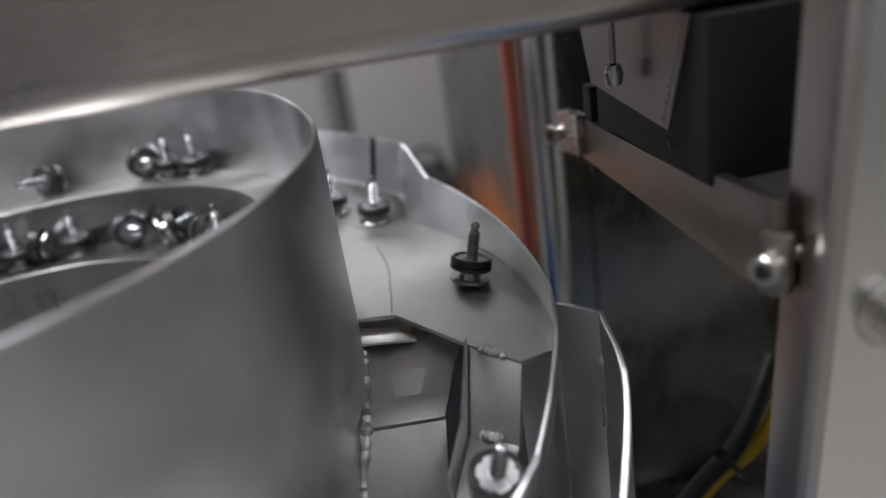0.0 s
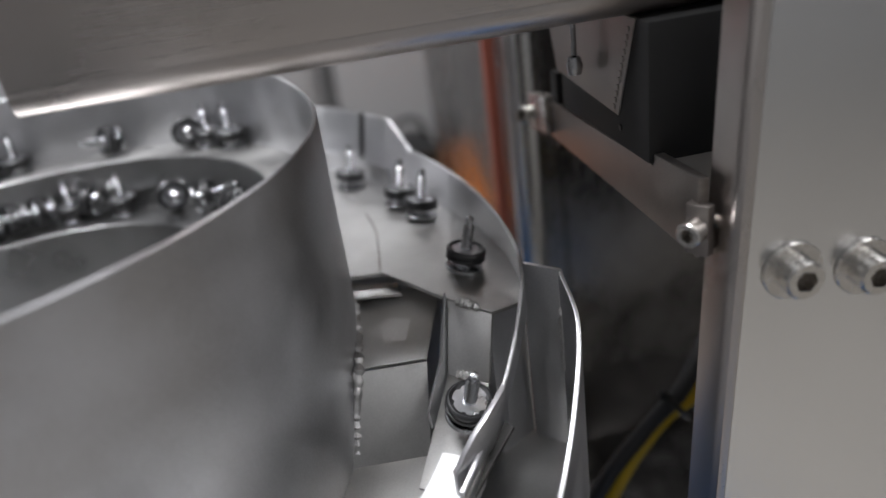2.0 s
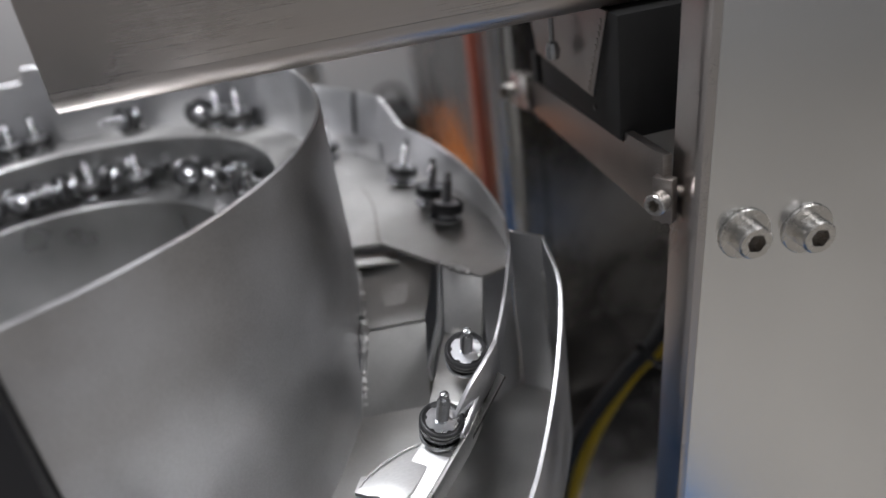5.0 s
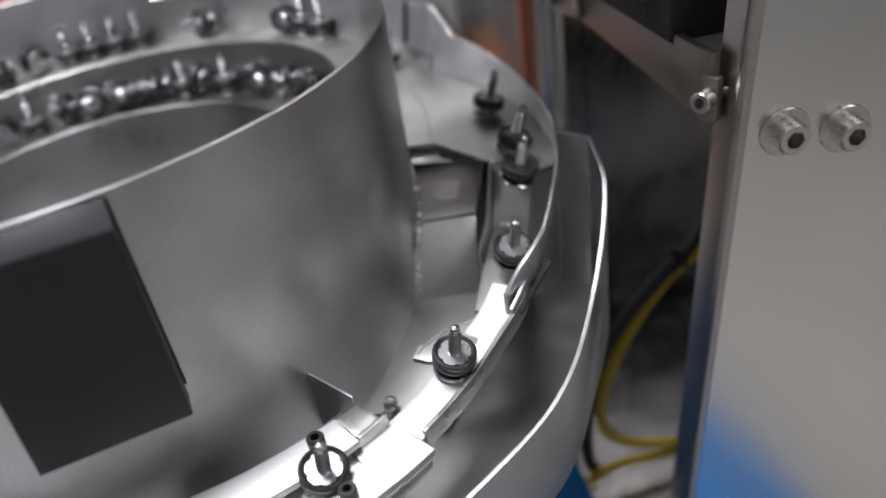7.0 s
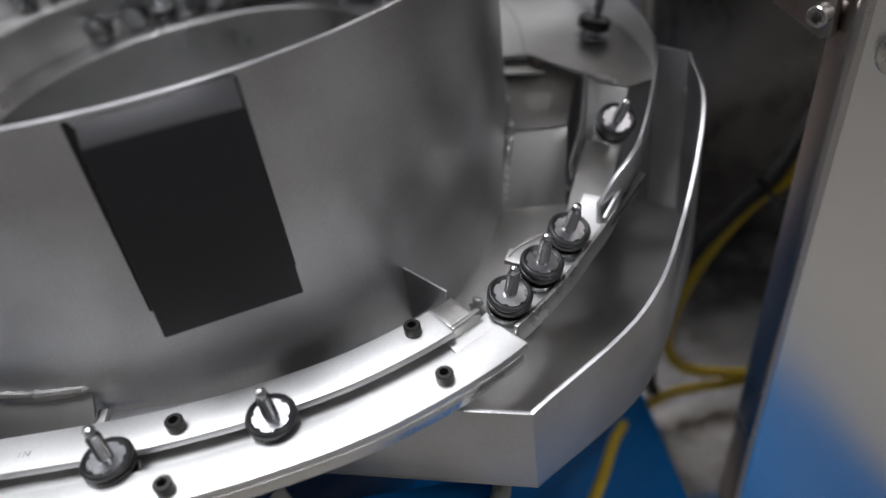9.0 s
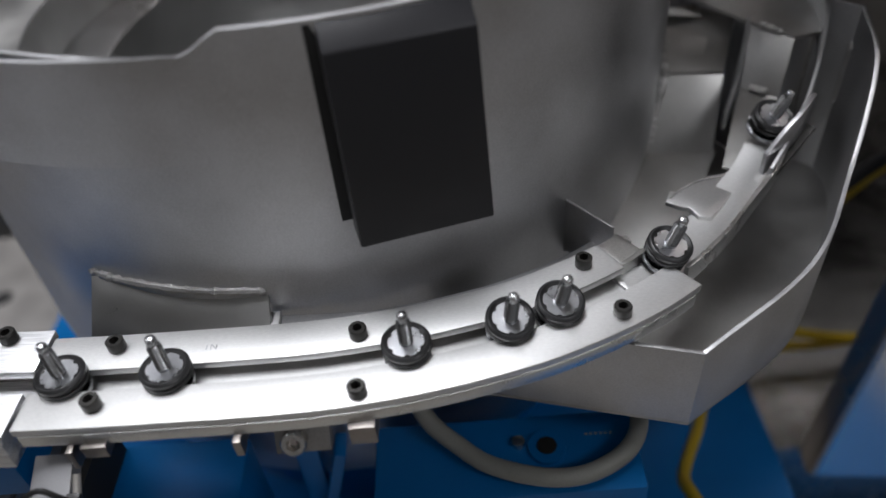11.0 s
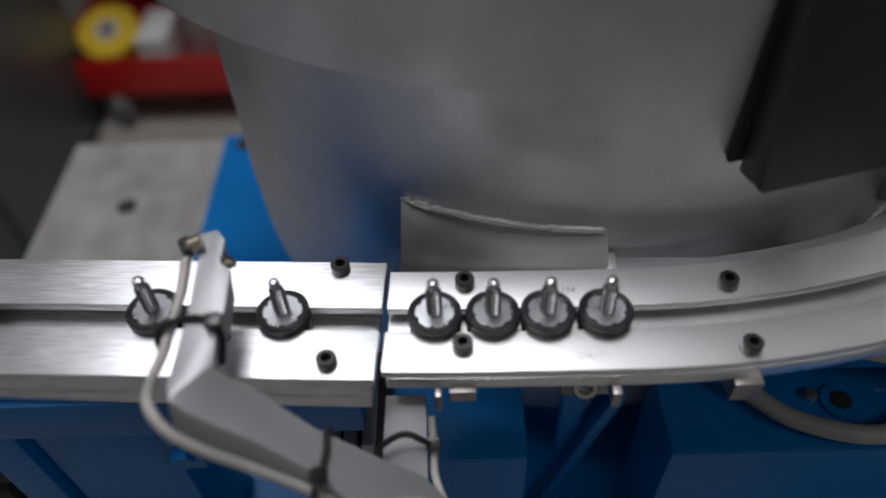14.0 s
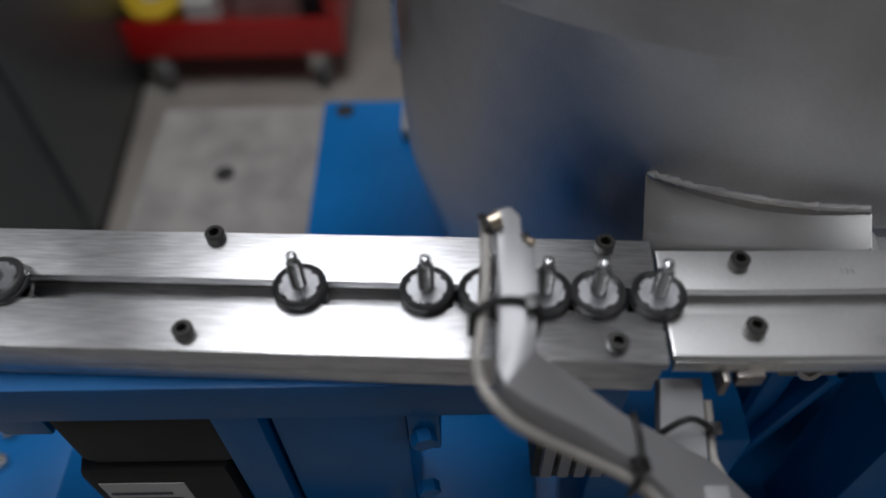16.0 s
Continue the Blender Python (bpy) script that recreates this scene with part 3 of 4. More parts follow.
    # torn inner tab of the run-in
    tab = [(0.018, 0.229), (0.023, 0.239), (0.029, 0.237), (0.034, 0.244), (0.046, 0.249), (0.062, 0.252), (0.058, 0.232), (0.048, 0.220), (0.040, 0.212), (0.033, 0.214), (0.030, 0.222), (0.025, 0.224)]
    part("ragged_tab", prism(tab, 0.9935, 0.9965, 0.0005), FINE_RAIL, t, "ragged cut metal tab")
    part("burr", bead([(0.021, 0.231, 0.9965), (0.027, 0.237, 0.997), (0.036, 0.242, 0.998), (0.047, 0.247, 0.9975), (0.060, 0.250, 0.997)], 0.0007, 31, 12), WELD, t, "crumpled bright burr along the torn edge")


def pocket(t):
    """Drop chute between the outer ledge and the run-in."""
    part("drop_chute", sheet([(0.104, 0.360, 1.0385), (0.124, 0.334, 1.0385), (0.114, 0.316, 1.006), (0.094, 0.333, 1.006)], 0.002), SHEET, t, "steep drop chute")
    part("lower_chute", sheet([(0.094, 0.333, 1.006), (0.114, 0.316, 1.006), (0.083, 0.248, 0.994), (0.062, 0.262, 0.994)], 0.002), SHEET, t, "lower chute leading to the rails")
    part("chute_cheek", sheet([(0.1035, 0.361, 1.044), (0.0910, 0.3290, 1.0195), (0.0770, 0.3050, 1.0040), (0.0785, 0.3085, 0.990), (0.0935, 0.335, 0.986), (0.1035, 0.361, 1.028)], 0.0032), BLASTED, t, "cheek plate of the chute")
    for a, b, s in (((0.104, 0.359, 1.0405), (0.122, 0.336, 1.0405), 5), ((0.095, 0.331, 1.0085), (0.111, 0.318, 1.0085), 6)):
        p, q = Vector(a), Vector(b)
        part("weld_bead", bead([p.lerp(q, 0.2), p.lerp(q, 0.5), p.lerp(q, 0.8)], 0.0021, s, 8), WELD, t)
    blade = smooth_path([(0.1120, 0.2700, 1.0370), (0.1000, 0.2575, 1.0330), (0.0900, 0.2505, 1.0270), (0.0785, 0.2445, 1.0140)], 8)
    part("slotted_fence", bar(blade, -0.0014, 0.0014, -0.020, 0.0, 0.0004), BLASTED, t, "tapered inner blade of the twin fence")
    # Black sheet stands in for the shade between blade and guard wall.
    part("slot_floor", sheet([(0.1100, 0.2660, 1.018), (0.0800, 0.2440, 0.997), (0.0830, 0.2380, 0.997), (0.1130, 0.2600, 1.018)], 0.0015, 0.0), OXIDE_AND_SHADE, t, "added dark sheet for the shade between the blades")


def pan_details(t):
    part("weld_bead", bead([(0.0500, 0.412, 1.0295), (0.0490, 0.385, 1.0235), (0.0450, 0.346, 1.0150), (0.0375, 0.331, 0.990), (0.0340, 0.320, 0.970)], 0.0026, 12, 14), WELD, t)
    part("weld_bead", bead([(0.060, 0.334, 0.9545), (0.068, 0.333, 0.9545), (0.077, 0.332, 0.954)], 0.0024, 15, 8), WELD, t)
    part("weld_bead", bead([(0.1665, 0.339, 1.030), (0.1665, 0.339, 1.005), (0.1665, 0.339, 0.985)], 0.0017, 17, 12), WELD, t)
    part("weld_bead", bead([(C[0] + 0.2575 * math.cos(radians(a)), C[1] + 0.2575 * math.sin(radians(a)), 0.9455) for a in steps(-52, -22, 8)], 0.002, 21, 8), WELD, t)
    part("weld_tack", bead([(-0.006, 0.232, 0.948), (-0.003, 0.237, 0.953), (0.002, 0.243, 0.958)], 0.0034, 22, 6), WELD, t)


# ---- sensor arm ----
def sensor_arm():
    t = thing("sensor_stand", "light grey anodised aluminium sensor arm over the straight track", "sensor arm")
    level = lambda x, y: Vector((x, y, 1.0405 + 0.13 * (y - 0.10)))
    falling = lambda x, y: Vector((x, y, 1.0 - 0.78 * (x + 0.346)))
    inner_bend, outer_bend = Vector((-0.3840, 0.0805, 1.0335)), Vector((-0.3970, 0.0630, 1.0385))
    blade = [level(*p) for p in ((-0.4000, 0.0710), (-0.3990, 0.0790), (-0.3972, 0.1000), (-0.3972, 0.1270), (-0.3990, 0.1400), (-0.3910, 0.1420), (-0.3870, 0.1370), (-0.3870, 0.1250),
                                 (-0.3820, 0.1210), (-0.3820, 0.1010), (-0.3848, 0.0980), (-0.3840, 0.0880))]
    limb = [falling(*p) for p in ((-0.3810, 0.0795), (-0.3740, 0.0790), (-0.3480, 0.0695), (-0.3240, 0.0655), (-0.3050, 0.0630), (-0.2890, 0.0520), (-0.2650, 0.0300), (-0.2850, 0.0060),
                                  (-0.3340, 0.0430), (-0.3460, 0.0500), (-0.3680, 0.0560), (-0.3810, 0.0575), (-0.3900, 0.0592))]
    rim = [outer_bend] + blade + [inner_bend] + limb
    drop = Vector((-0.001, -0.004, -0.015))
    bm = bmesh.new()
    hi, lo = [bm.verts.new(p) for p in rim], [bm.verts.new(p + drop) for p in rim]
    n, k = len(rim), len(blade) + 1
    for ring in (hi, lo):
        bm.faces.new(ring[:k + 1])
        bm.faces.new([ring[0]] + ring[k:])
    for i in range(n):
        bm.faces.new((lo[i], lo[(i + 1) % n], hi[(i + 1) % n], hi[i]))
    bmesh.ops.recalc_face_normals(bm, faces=bm.faces)
    part("arm", bevelled(bm, 0.0010), ALUMINIUM, t)
    part("post", sheet([(-0.3225, 0.100, 0.974), (-0.3035, 0.100, 0.974), (-0.3035, 0.040, 0.942), (-0.3265, 0.040, 0.942)], 0.010, 0.0008), ALUMINIUM, t, "aluminium post under the track")
    part("post_web", box(-0.326, -0.304, 0.030, 0.050, 0.935, 0.975, 0.0008), ALUMINIUM, t)
    across = pose(-0.4035, 0.1305, 1.0465, 0, 78, 20)
    part("fibre_nut", lathe([(0, 0), (0.0045, 0), (0.0048, 0.0006), (0.0048, 0.0030), (0.0045, 0.0036), (0, 0.0036)], 6, across), OXIDE_AND_SHADE, t, "black lock nut of the fibre head")
    part("fibre_head", lathe([(0, 0.0037), (0.0034, 0.0037), (0.0034, 0.0085), (0, 0.0085)], 16, across), BRASS, t, "pale nickel barrel of the fibre head")
    stub = pose(-0.3890, 0.1285, 1.0405, 0, 80, -25)
    part("fibre_stub", lathe([(0, 0.0), (0.0026, 0.0), (0.0026, 0.0050), (0.0018, 0.0056), (0.0018, 0.0080), (0, 0.0080)], 14, stub), BRASS, t, "pale stub behind the blade")
    part("stub_nut", lathe([(0, 0.0024), (0.0036, 0.0024), (0.0036, 0.0044), (0, 0.0044)], 6, stub), OXIDE_AND_SHADE, t)
    f = thing("fibre_cable", "braided grey fibre cable tied along the arm", "cable")
    pts = [(-0.4020, 0.1310, 1.0455), (-0.4022, 0.1140, 1.0400), (-0.4035, 0.1000, 1.0375), (-0.4055, 0.0850, 1.0340), (-0.4070, 0.0750, 1.0340), (-0.4055, 0.0640, 1.0365), (-0.4010, 0.0565, 1.0355), (-0.3940, 0.0515, 1.0305),
           (-0.3830, 0.0490, 1.0220), (-0.3680, 0.0480, 1.0090), (-0.3480, 0.0450, 0.9940), (-0.3350, 0.0390, 0.9840), (-0.310, 0.018, 0.965)]
    part("sleeve", tube(pts, 0.0023, 10, 10), FIBRE, f)
    f2 = thing("fibre_cable", "braided grey fibre cable hanging beside the post", "cable")
    part("sleeve", tube([(-0.3015, 0.092, 0.968), (-0.3005, 0.080, 0.960), (-0.300, 0.068, 0.955), (-0.294, 0.052, 0.955), (-0.283, 0.035, 0.952), (-0.268, 0.02, 0.945)], 0.0020, 10, 10), FIBRE, f2)

    def tie(points, head):
        z = thing("cable_tie", "black nylon cable tie round the sensor arm", "cable tie", "cable ties")
        part("strap", tube(points, 0.0015, 8, 6), TIE, z)
        part("lock", box(-0.0032, 0.0032, -0.0030, 0.0030, -0.0022, 0.0026, 0.0007, head), TIE, z)
    tie([(-0.4085, 0.0900, 1.0290), (-0.4075, 0.0930, 1.0395), (-0.4010, 0.0965, 1.0415), (-0.3930, 0.0975, 1.0420), (-0.3860, 0.0955, 1.0415), (-0.3825, 0.0920, 1.0350), (-0.3850, 0.0880, 1.0230)], pose(-0.3850, 0.0950, 1.0425, 8, 0, 10))
    tie([(-0.3425, 0.0710, 0.9900), (-0.3435, 0.0700, 0.9985), (-0.3430, 0.0600, 1.0000), (-0.3440, 0.0510, 1.0005), (-0.3460, 0.0430, 0.9990), (-0.3480, 0.0415, 0.9880)], pose(-0.3450, 0.0480, 1.0015, 0, 38, 5))
    tie([(-0.3265, 0.077, 0.955), (-0.3255, 0.076, 0.968), (-0.314, 0.0795, 0.975), (-0.305, 0.0785, 0.970), (-0.3015, 0.080, 0.961)], pose(-0.3005, 0.080, 0.964, 20, 0, 0))
    return t


# ---- drives, cables ----
def drive_details():
    c = thing("coil_cover", "black plastic coil cover with a printed rating label", "cover")
    part("shell", box(-0.626, -0.540, 0.096, 0.15, 0.76, 0.885, 0.009), BLACK_PAINT, c)
    part("lid", box(-0.620, -0.534, 0.100, 0.15, 0.8852, 0.9435, 0.008), BLACK_PAINT, c)
    part("rating_label", box(-0.616, -0.568, 0.0952, 0.0958, 0.82, 0.872, 0.0), LABEL, c, "white rating label with rows of small print")
    for i in range(5):
        part("print_row", box(-0.613, -0.574 - 0.004 * (i % 3), 0.0944, 0.0951, 0.8255 + 0.0080 * i, 0.8275 + 0.0080 * i, 0.0), INK, c)
    l = thing("linear_drive", "blue painted linear vibratory drive under the straight track", "drive unit")
    part("top_plate", box(-0.90, -0.335, 0.098, 0.165, 0.944, 0.9750, 0.001), BLUE, l)
    part("body", box(-0.508, -0.44, 0.103, 0.16, 0.74, 0.944, 0.002), BLUE, l)
    part("cheek", box(-0.536, -0.512, 0.0985, 0.15, 0.70, 0.9435, 0.002), BLUE, l)
    part("end_clamp", box(-0.662, -0.634, 0.112, 0.15, 0.90, 0.9435, 0.002), BLUE, l)
    part("spring_clamp", box(-0.4395, -0.423, 0.0985, 0.15, 0.905, 0.9435, 0.002), BLUE, l)
    part("foot", box(-0.70, -0.36, 0.06, 0.20, 0.68, 0.76, 0.004), BLUE, l)
    for z in (0.925, 0.86, 0.82):
        part("bolt_head", lathe([(0, 0), (0.0065, 0), (0.0065, 0.007), (0, 0.007)], 6, pose(-0.432, 0.0985, z, 90, 0, 12)), BLUE, l)
    part("bolt_head", lathe([(0, 0), (0.008, 0), (0.008, 0.008), (0, 0.008)], 6, pose(-0.452, 0.099, 0.80, 90, 0, 12)), STAINLESS_BOLT, l)
    d = thing("bowl_drive", "blue painted bowl drive unit under the bowl", "drive unit")
    part("body", box(-0.168, -0.006, 0.112, 0.168, 0.68, 0.88, 0.004), BLUE, d)
    part("block", box(-0.335, -0.249, 0.112, 0.168, 0.68, 0.88, 0.004), BLUE, d)
    part("rib", box(-0.004, 0.004, 0.150, 0.168, -0.10, 0.09, 0.002, pose(-0.212, 0, 0.79, 0, 14, 0)), BLUE, d)
    part("core", lathe([(0, 0.68), (0.19, 0.68), (0.19, 0.744), (0, 0.744)], 60, pose(C[0], C[1], 0)), BLUE, d)
    part("clamp_block", box(-0.017, 0.017, -0.010, 0.010, -0.012, 0.0, 0.001, pose(-0.2105, 0.1525, 0.8965, 62, 0, 0)), PLATE_GREY, d)
    part("clamp_web", box(-0.222, -0.207, 0.160, 0.168, 0.744, 0.892, 0.001), BLUE, d)
    for i in range(6):
        part("print_mark", box(-0.0375 + 0.0030 * i, -0.0358 + 0.0030 * i, 0.1500, 0.1516, 0.8802, 0.8804, 0.0), PLATE_GREY, d, "pale printed mark")
    part("boss", lathe([(0, 0.88), (0.012, 0.88), (0.0115, 0.8825), (0.0, 0.8825)], 32, pose(-0.062, 0.143, 0)), BLUE, d)
    part("bolt_hole", lathe([(0, 0.0), (0.006, 0.0), (0.006, 0.0008), (0, 0.0008)], 20, pose(-0.062, 0.143, 0.8827)), BLACK_PAINT, d)
    part("oil_cup", lathe([(0, 0), (0.004, 0), (0.004, 0.004), (0, 0.005)], 16, pose(-0.079, 0.147, 0.8802)), STAINLESS_BOLT, d)
    h = thing("grey_hose", "thick grey rubber hose looping over the drive", "hose")
    part("hose", tube([(-0.138, 0.165, 0.90), (-0.130, 0.154, 0.896), (-0.117, 0.143, 0.892), (-0.098, 0.129, 0.889), (-0.068, 0.119, 0.888), (-0.042, 0.119, 0.888), (-0.017, 0.131, 0.889), (-0.005, 0.150, 0.891), (-0.003, 0.18, 0.895)], 0.0056, 14, 8), GREY_HOSE, h)
    y = thing("yellow_cable", "yellow cable looping down beside the feeder", "cable", "yellow cables")
    Y = 0.40
    part("cable", tube([(0.33, Y + 0.02, 0.92), (0.290, Y, 0.893), (0.258, Y, 0.868), (0.224, Y, 0.819), (0.199, Y, 0.756), (0.195, Y, 0.710), (0.217, Y, 0.672), (0.275, Y, 0.650), (0.34, Y, 0.64)], 0.0054, 12, 8), YELLOW, y)
    y2 = thing("yellow_cable", "yellow cable looping down beside the feeder", "cable", "yellow cables")
    part("cable", tube([(0.34, Y, 0.650), (0.276, Y, 0.637), (0.212, Y, 0.638), (0.158, Y - 0.03, 0.655), (0.120, Y - 0.08, 0.690), (0.085, Y - 0.15, 0.73), (0.052, 0.19, 0.76), (0.048, 0.164, 0.775), (0.055, 0.130, 0.785), (0.07, 0.08, 0.78)], 0.0050, 12, 8), YELLOW, y2)
    g = thing("grey_cable", "dark grey cable tied beside the yellow cable", "cable")
    part("cable", tube([(0.32, Y + 0.03, 0.935), (0.279, Y, 0.900), (0.252, Y, 0.872), (0.215, Y, 0.828), (0.192, Y, 0.780), (0.180, Y, 0.72), (0.18, Y, 0.66), (0.19, Y, 0.635)], 0.0062, 12, 8), BLACK_CABLE, g)
    tie = thing("cable_tie", "black nylon cable tie holding two cables", "cable tie", "cable ties")
    part("strap", tube([(0.262, Y - 0.008, 0.898), (0.272, Y - 0.010, 0.884), (0.280, Y - 0.007, 0.874)], 0.0022, 8, 6), TIE, tie)
    part("lock", box(-0.004, 0.004, -0.003, 0.003, -0.003, 0.003, 0.0008, pose(0.259, Y - 0.008, 0.902, 0, 40, 0)), TIE, tie)
    s = thing("air_manifold", "pale ribbed aluminium manifold block under the track", "manifold")
    for i in range(4):
        part("rib", box(-0.368 + 0.0095 * i, -0.3615 + 0.0095 * i, 0.10, 0.16, 0.86, 0.925, 0.001), ALUMINIUM, s)
    part("body", box(-0.372, -0.328, 0.105, 0.165, 0.85, 0.915, 0.001), BLACK_PAINT, s)
    b = thing("base_plate", "blue painted steel base plate of the feeder", "base plate")
    part("plate", box(-0.568, 0.162, 0.04, 0.65, 0.66, 0.68, 0.002), BLUE, b)
    part("side_plate", box(-0.86, -0.735, 0.12, 0.30, 0.6325, 0.68, 0.002), BLUE, b)
    for x, yy in ((-0.799, 0.219), (-0.798, 0.192)):
        part("plate_bolt", lathe([(0, 0), (0.007, 0), (0.007, 0.006), (0.006, 0.007), (0, 0.007)], 6, pose(x, yy, 0.6802)), STAINLESS_BOLT, b, "bright bolt head on the plate")
    part("hole", lathe([(0, 0.0), (0.011, 0.0), (0.011, 0.0008), (0, 0.0008)], 24, pose(-0.542, 0.632, 0.6802)), BLACK_PAINT, b)
    w = thing("levelling_lug", "grey cast levelling lug on the blue base plate", "lug")
    part("lug", box(-0.472, -0.435, 0.575, 0.625, 0.68, 0.70, 0.004), PLATE_GREY, w)
    part("stud", lathe([(0, 0.70), (0.006, 0.70), (0.006, 0.80), (0, 0.80)], 12, pose(-0.478, 0.70, 0)), STAINLESS_BOLT, w)
    # Out of view; outline made up to give the panel its blue reflection.
    ped = thing("blue_pedestal", "unseen blue block added for its reflection in the panel", "cabinet")
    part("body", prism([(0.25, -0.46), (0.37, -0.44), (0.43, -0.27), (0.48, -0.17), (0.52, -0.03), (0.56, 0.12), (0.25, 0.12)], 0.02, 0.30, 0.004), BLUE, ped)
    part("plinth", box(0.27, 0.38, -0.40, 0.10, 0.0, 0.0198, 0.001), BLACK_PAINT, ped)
    tb = thing("machine_table", "grey steel machine table plate with a stained surface", "table")
    part("top", box(-0.79, 0.155, 0.02, 0.70, 0.612, 0.632, 0.003), PLATE_GREY, tb)
    part("riser", box(-0.55, 0.14, 0.06, 0.63, 0.6322, 0.6598, 0.002), BLUE, tb)
    for x, yy in ((-0.75, 0.6), (0.09, 0.6), (-0.75, 0.04), (0.09, 0.04)):
        part("leg", box(x, x + 0.05, yy, yy + 0.05, 0, 0.612, 0.002), CABINET, tb)
    part("bolt_hole", lathe([(0, 0.0), (0.012, 0.0), (0.012, 0.0008), (0, 0.0008)], 24, pose(-0.690, 0.577, 0.6322)), BLACK_PAINT, tb)


# ---- hopper side ----
def hopper():
    t = thing("hopper_cover", "brushed stainless steel hopper side panel with folded edge", "machine panel", at=pose(0.2205, 0.2507, 1.08, 0, 2.2, -4))
    part("front_sheet", prism([(0.62, 0.0), (0.0066, 0.0), (0.0066, 0.0025), (0.62, 0.0025)], -0.45, 0.45, 0.0), PANEL, t)
    prof = [(0.0065, 0.0), (0.005, 0.0), (0.0022, 0.0008), (0.0006, 0.003), (0.0, 0.006), (0.0, 0.028), (0.002, 0.028), (0.002, 0.007), (0.004, 0.0035), (0.0065, 0.0025)]
    # Same sheet as the front; the darker steel paints in this side's shade.
    part("folded_edge", prism(prof, -0.45, 0.45, 0.0), TRAY_AND_SHADE, t, "folded edge with shade painted in")
    tr = thing("hopper_tray", "brushed stainless steel feed tray reaching over the bowl", "tray")
    part("front_side", box(-0.0775, 0.40, 0.3275, 0.3300, 1.2026, 1.34, 0.0004), TRAY_AND_SHADE, tr)
    part("tray_floor", box(-0.0775, 0.40, 0.3402, 0.48, 1.1895, 1.1920, 0.0006), TRAY_AND_SHADE, tr)
    bend = [(0.3275 + 0.011 - 0.011 * math.cos(radians(a)), 1.2005 - 0.011 * math.sin(radians(a))) for a in steps(0, 90, 12)]
    inner = [(0.3275 + 0.011 - 0.0085 * math.cos(radians(a)), 1.2005 - 0.0085 * math.sin(radians(a))) for a in steps(90, 0, 12)]
    sec = [(0.3275, 1.2025)] + bend + [(0.340, 1.1895), (0.340, 1.192)] + inner + [(0.330, 1.2025)]
    part("folded_edge", sweep([0, 1], [[Vector((x, y, z)) for y, z in sec] for x in (-0.0775, 0.40)]), TRAY_AND_SHADE, tr, "rounded fold along the tray bottom")
    part("back_side", box(-0.0775, 0.40, 0.4775, 0.480, 1.1925, 1.34, 0.0008), TRAY_AND_SHADE, tr)
    # Unseen box added to keep overhead light off the right side.
    part("hopper_body", box(0.405, 0.75, 0.28, 0.72, 1.20, 1.60, 0.004), TRAY_AND_SHADE, tr)
    b = thing("hopper_bracket", "flat steel bracket arm under the hopper", "bracket")
    part("arm", sheet([(0.2140, 0.500, 1.0865), (0.2140, 0.2720, 1.0830), (0.2140, 0.2720, 1.1235), (0.2140, 0.3165, 1.1220), (0.2140, 0.3175, 1.1155), (0.2140, 0.500, 1.1125)], -0.0055), BRACKET_AND_SHADE, b)
    part("clamp_plate", box(-0.004, 0.004, -0.012, 0.012, -0.012, 0.014, 0.0008, pose(0.2095, 0.484, 1.102, 0, 0, 12)), STAINLESS_BOLT, b)
    part("spacer", box(0.2145, 0.2222, 0.462, 0.474, 1.080, 1.135, 0.0008), BLACK_PAINT, b)
    part("lug", box(-0.0030, 0.0030, -0.006, 0.006, -0.013, 0.013, 0.0008, pose(0.2150, 0.2715, 1.0985, 0, 0, 32)), BRACKET_AND_SHADE, b)
    k = thing("hopper_drive", "matt black vibratory drive block under the hopper tray", "drive unit")
    part("block", box(0.2120, 0.36, 0.3180, 0.445, 1.1160, 1.1885, 0.002), BLACK_PAINT, k)
    part("dot", lathe([(0, 0), (0.0018, 0), (0.0018, 0.0006), (0, 0.0006)], 12, pose(0.2119, 0.352, 1.127, 0, -90, 0)), OXIDE_AND_SHADE, k)
    n = thing("wing_knob", "small plated wing screw under the tray", "screw")
    part("head", lathe([(0, 0), (0.004, 0.001), (0.005, 0.006), (0.0035, 0.011), (0, 0.012)], 16, pose(0.201, 0.39, 1.150)), ZINC, n)
    part("stem", lathe([(0, 0.012), (0.0017, 0.012), (0.0017, 0.04), (0, 0.04)], 10, pose(0.201, 0.39, 1.150)), ZINC, n)
    gr = thing("tray_bracket", "folded steel sheet bracket under the tray", "bracket")
    part("sheet", sheet([(0.2112, 0.3535, 1.1335), (0.2112, 0.4500, 1.1400), (0.2112, 0.4700, 1.1885), (0.2112, 0.3310, 1.1885)], 0.0022), BRACKET_AND_SHADE, gr)
    for i in range(12):
        part("serration", box(0.2080, 0.2090, -0.0012, 0.0012, -0.0014, 0.0014, 0.0003, pose(0, 0.3525 - 0.0018 * i, 1.1395 + 0.0040 * i)), BRACKET_AND_SHADE, gr)
    cab = thing("machine_cabinet", "polished stainless steel machine cabinet behind the feeder", "cabinet")
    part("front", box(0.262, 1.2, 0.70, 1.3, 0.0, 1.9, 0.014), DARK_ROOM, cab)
    # Dark block added in place of the shaded floor under the hopper.
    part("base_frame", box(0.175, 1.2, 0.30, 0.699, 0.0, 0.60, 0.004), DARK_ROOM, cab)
    part("edge_post", lathe([(0, 0.3), (0.018, 0.3), (0.018, 1.9), (0, 1.9)], 32, pose(0.256, 0.705, 0)), PANEL, cab, "rounded stainless corner post")
    part("door_gap", box(0.2955, 0.2975, 0.6985, 0.7, 0.3, 1.9, 0), BLACK_PAINT, cab)
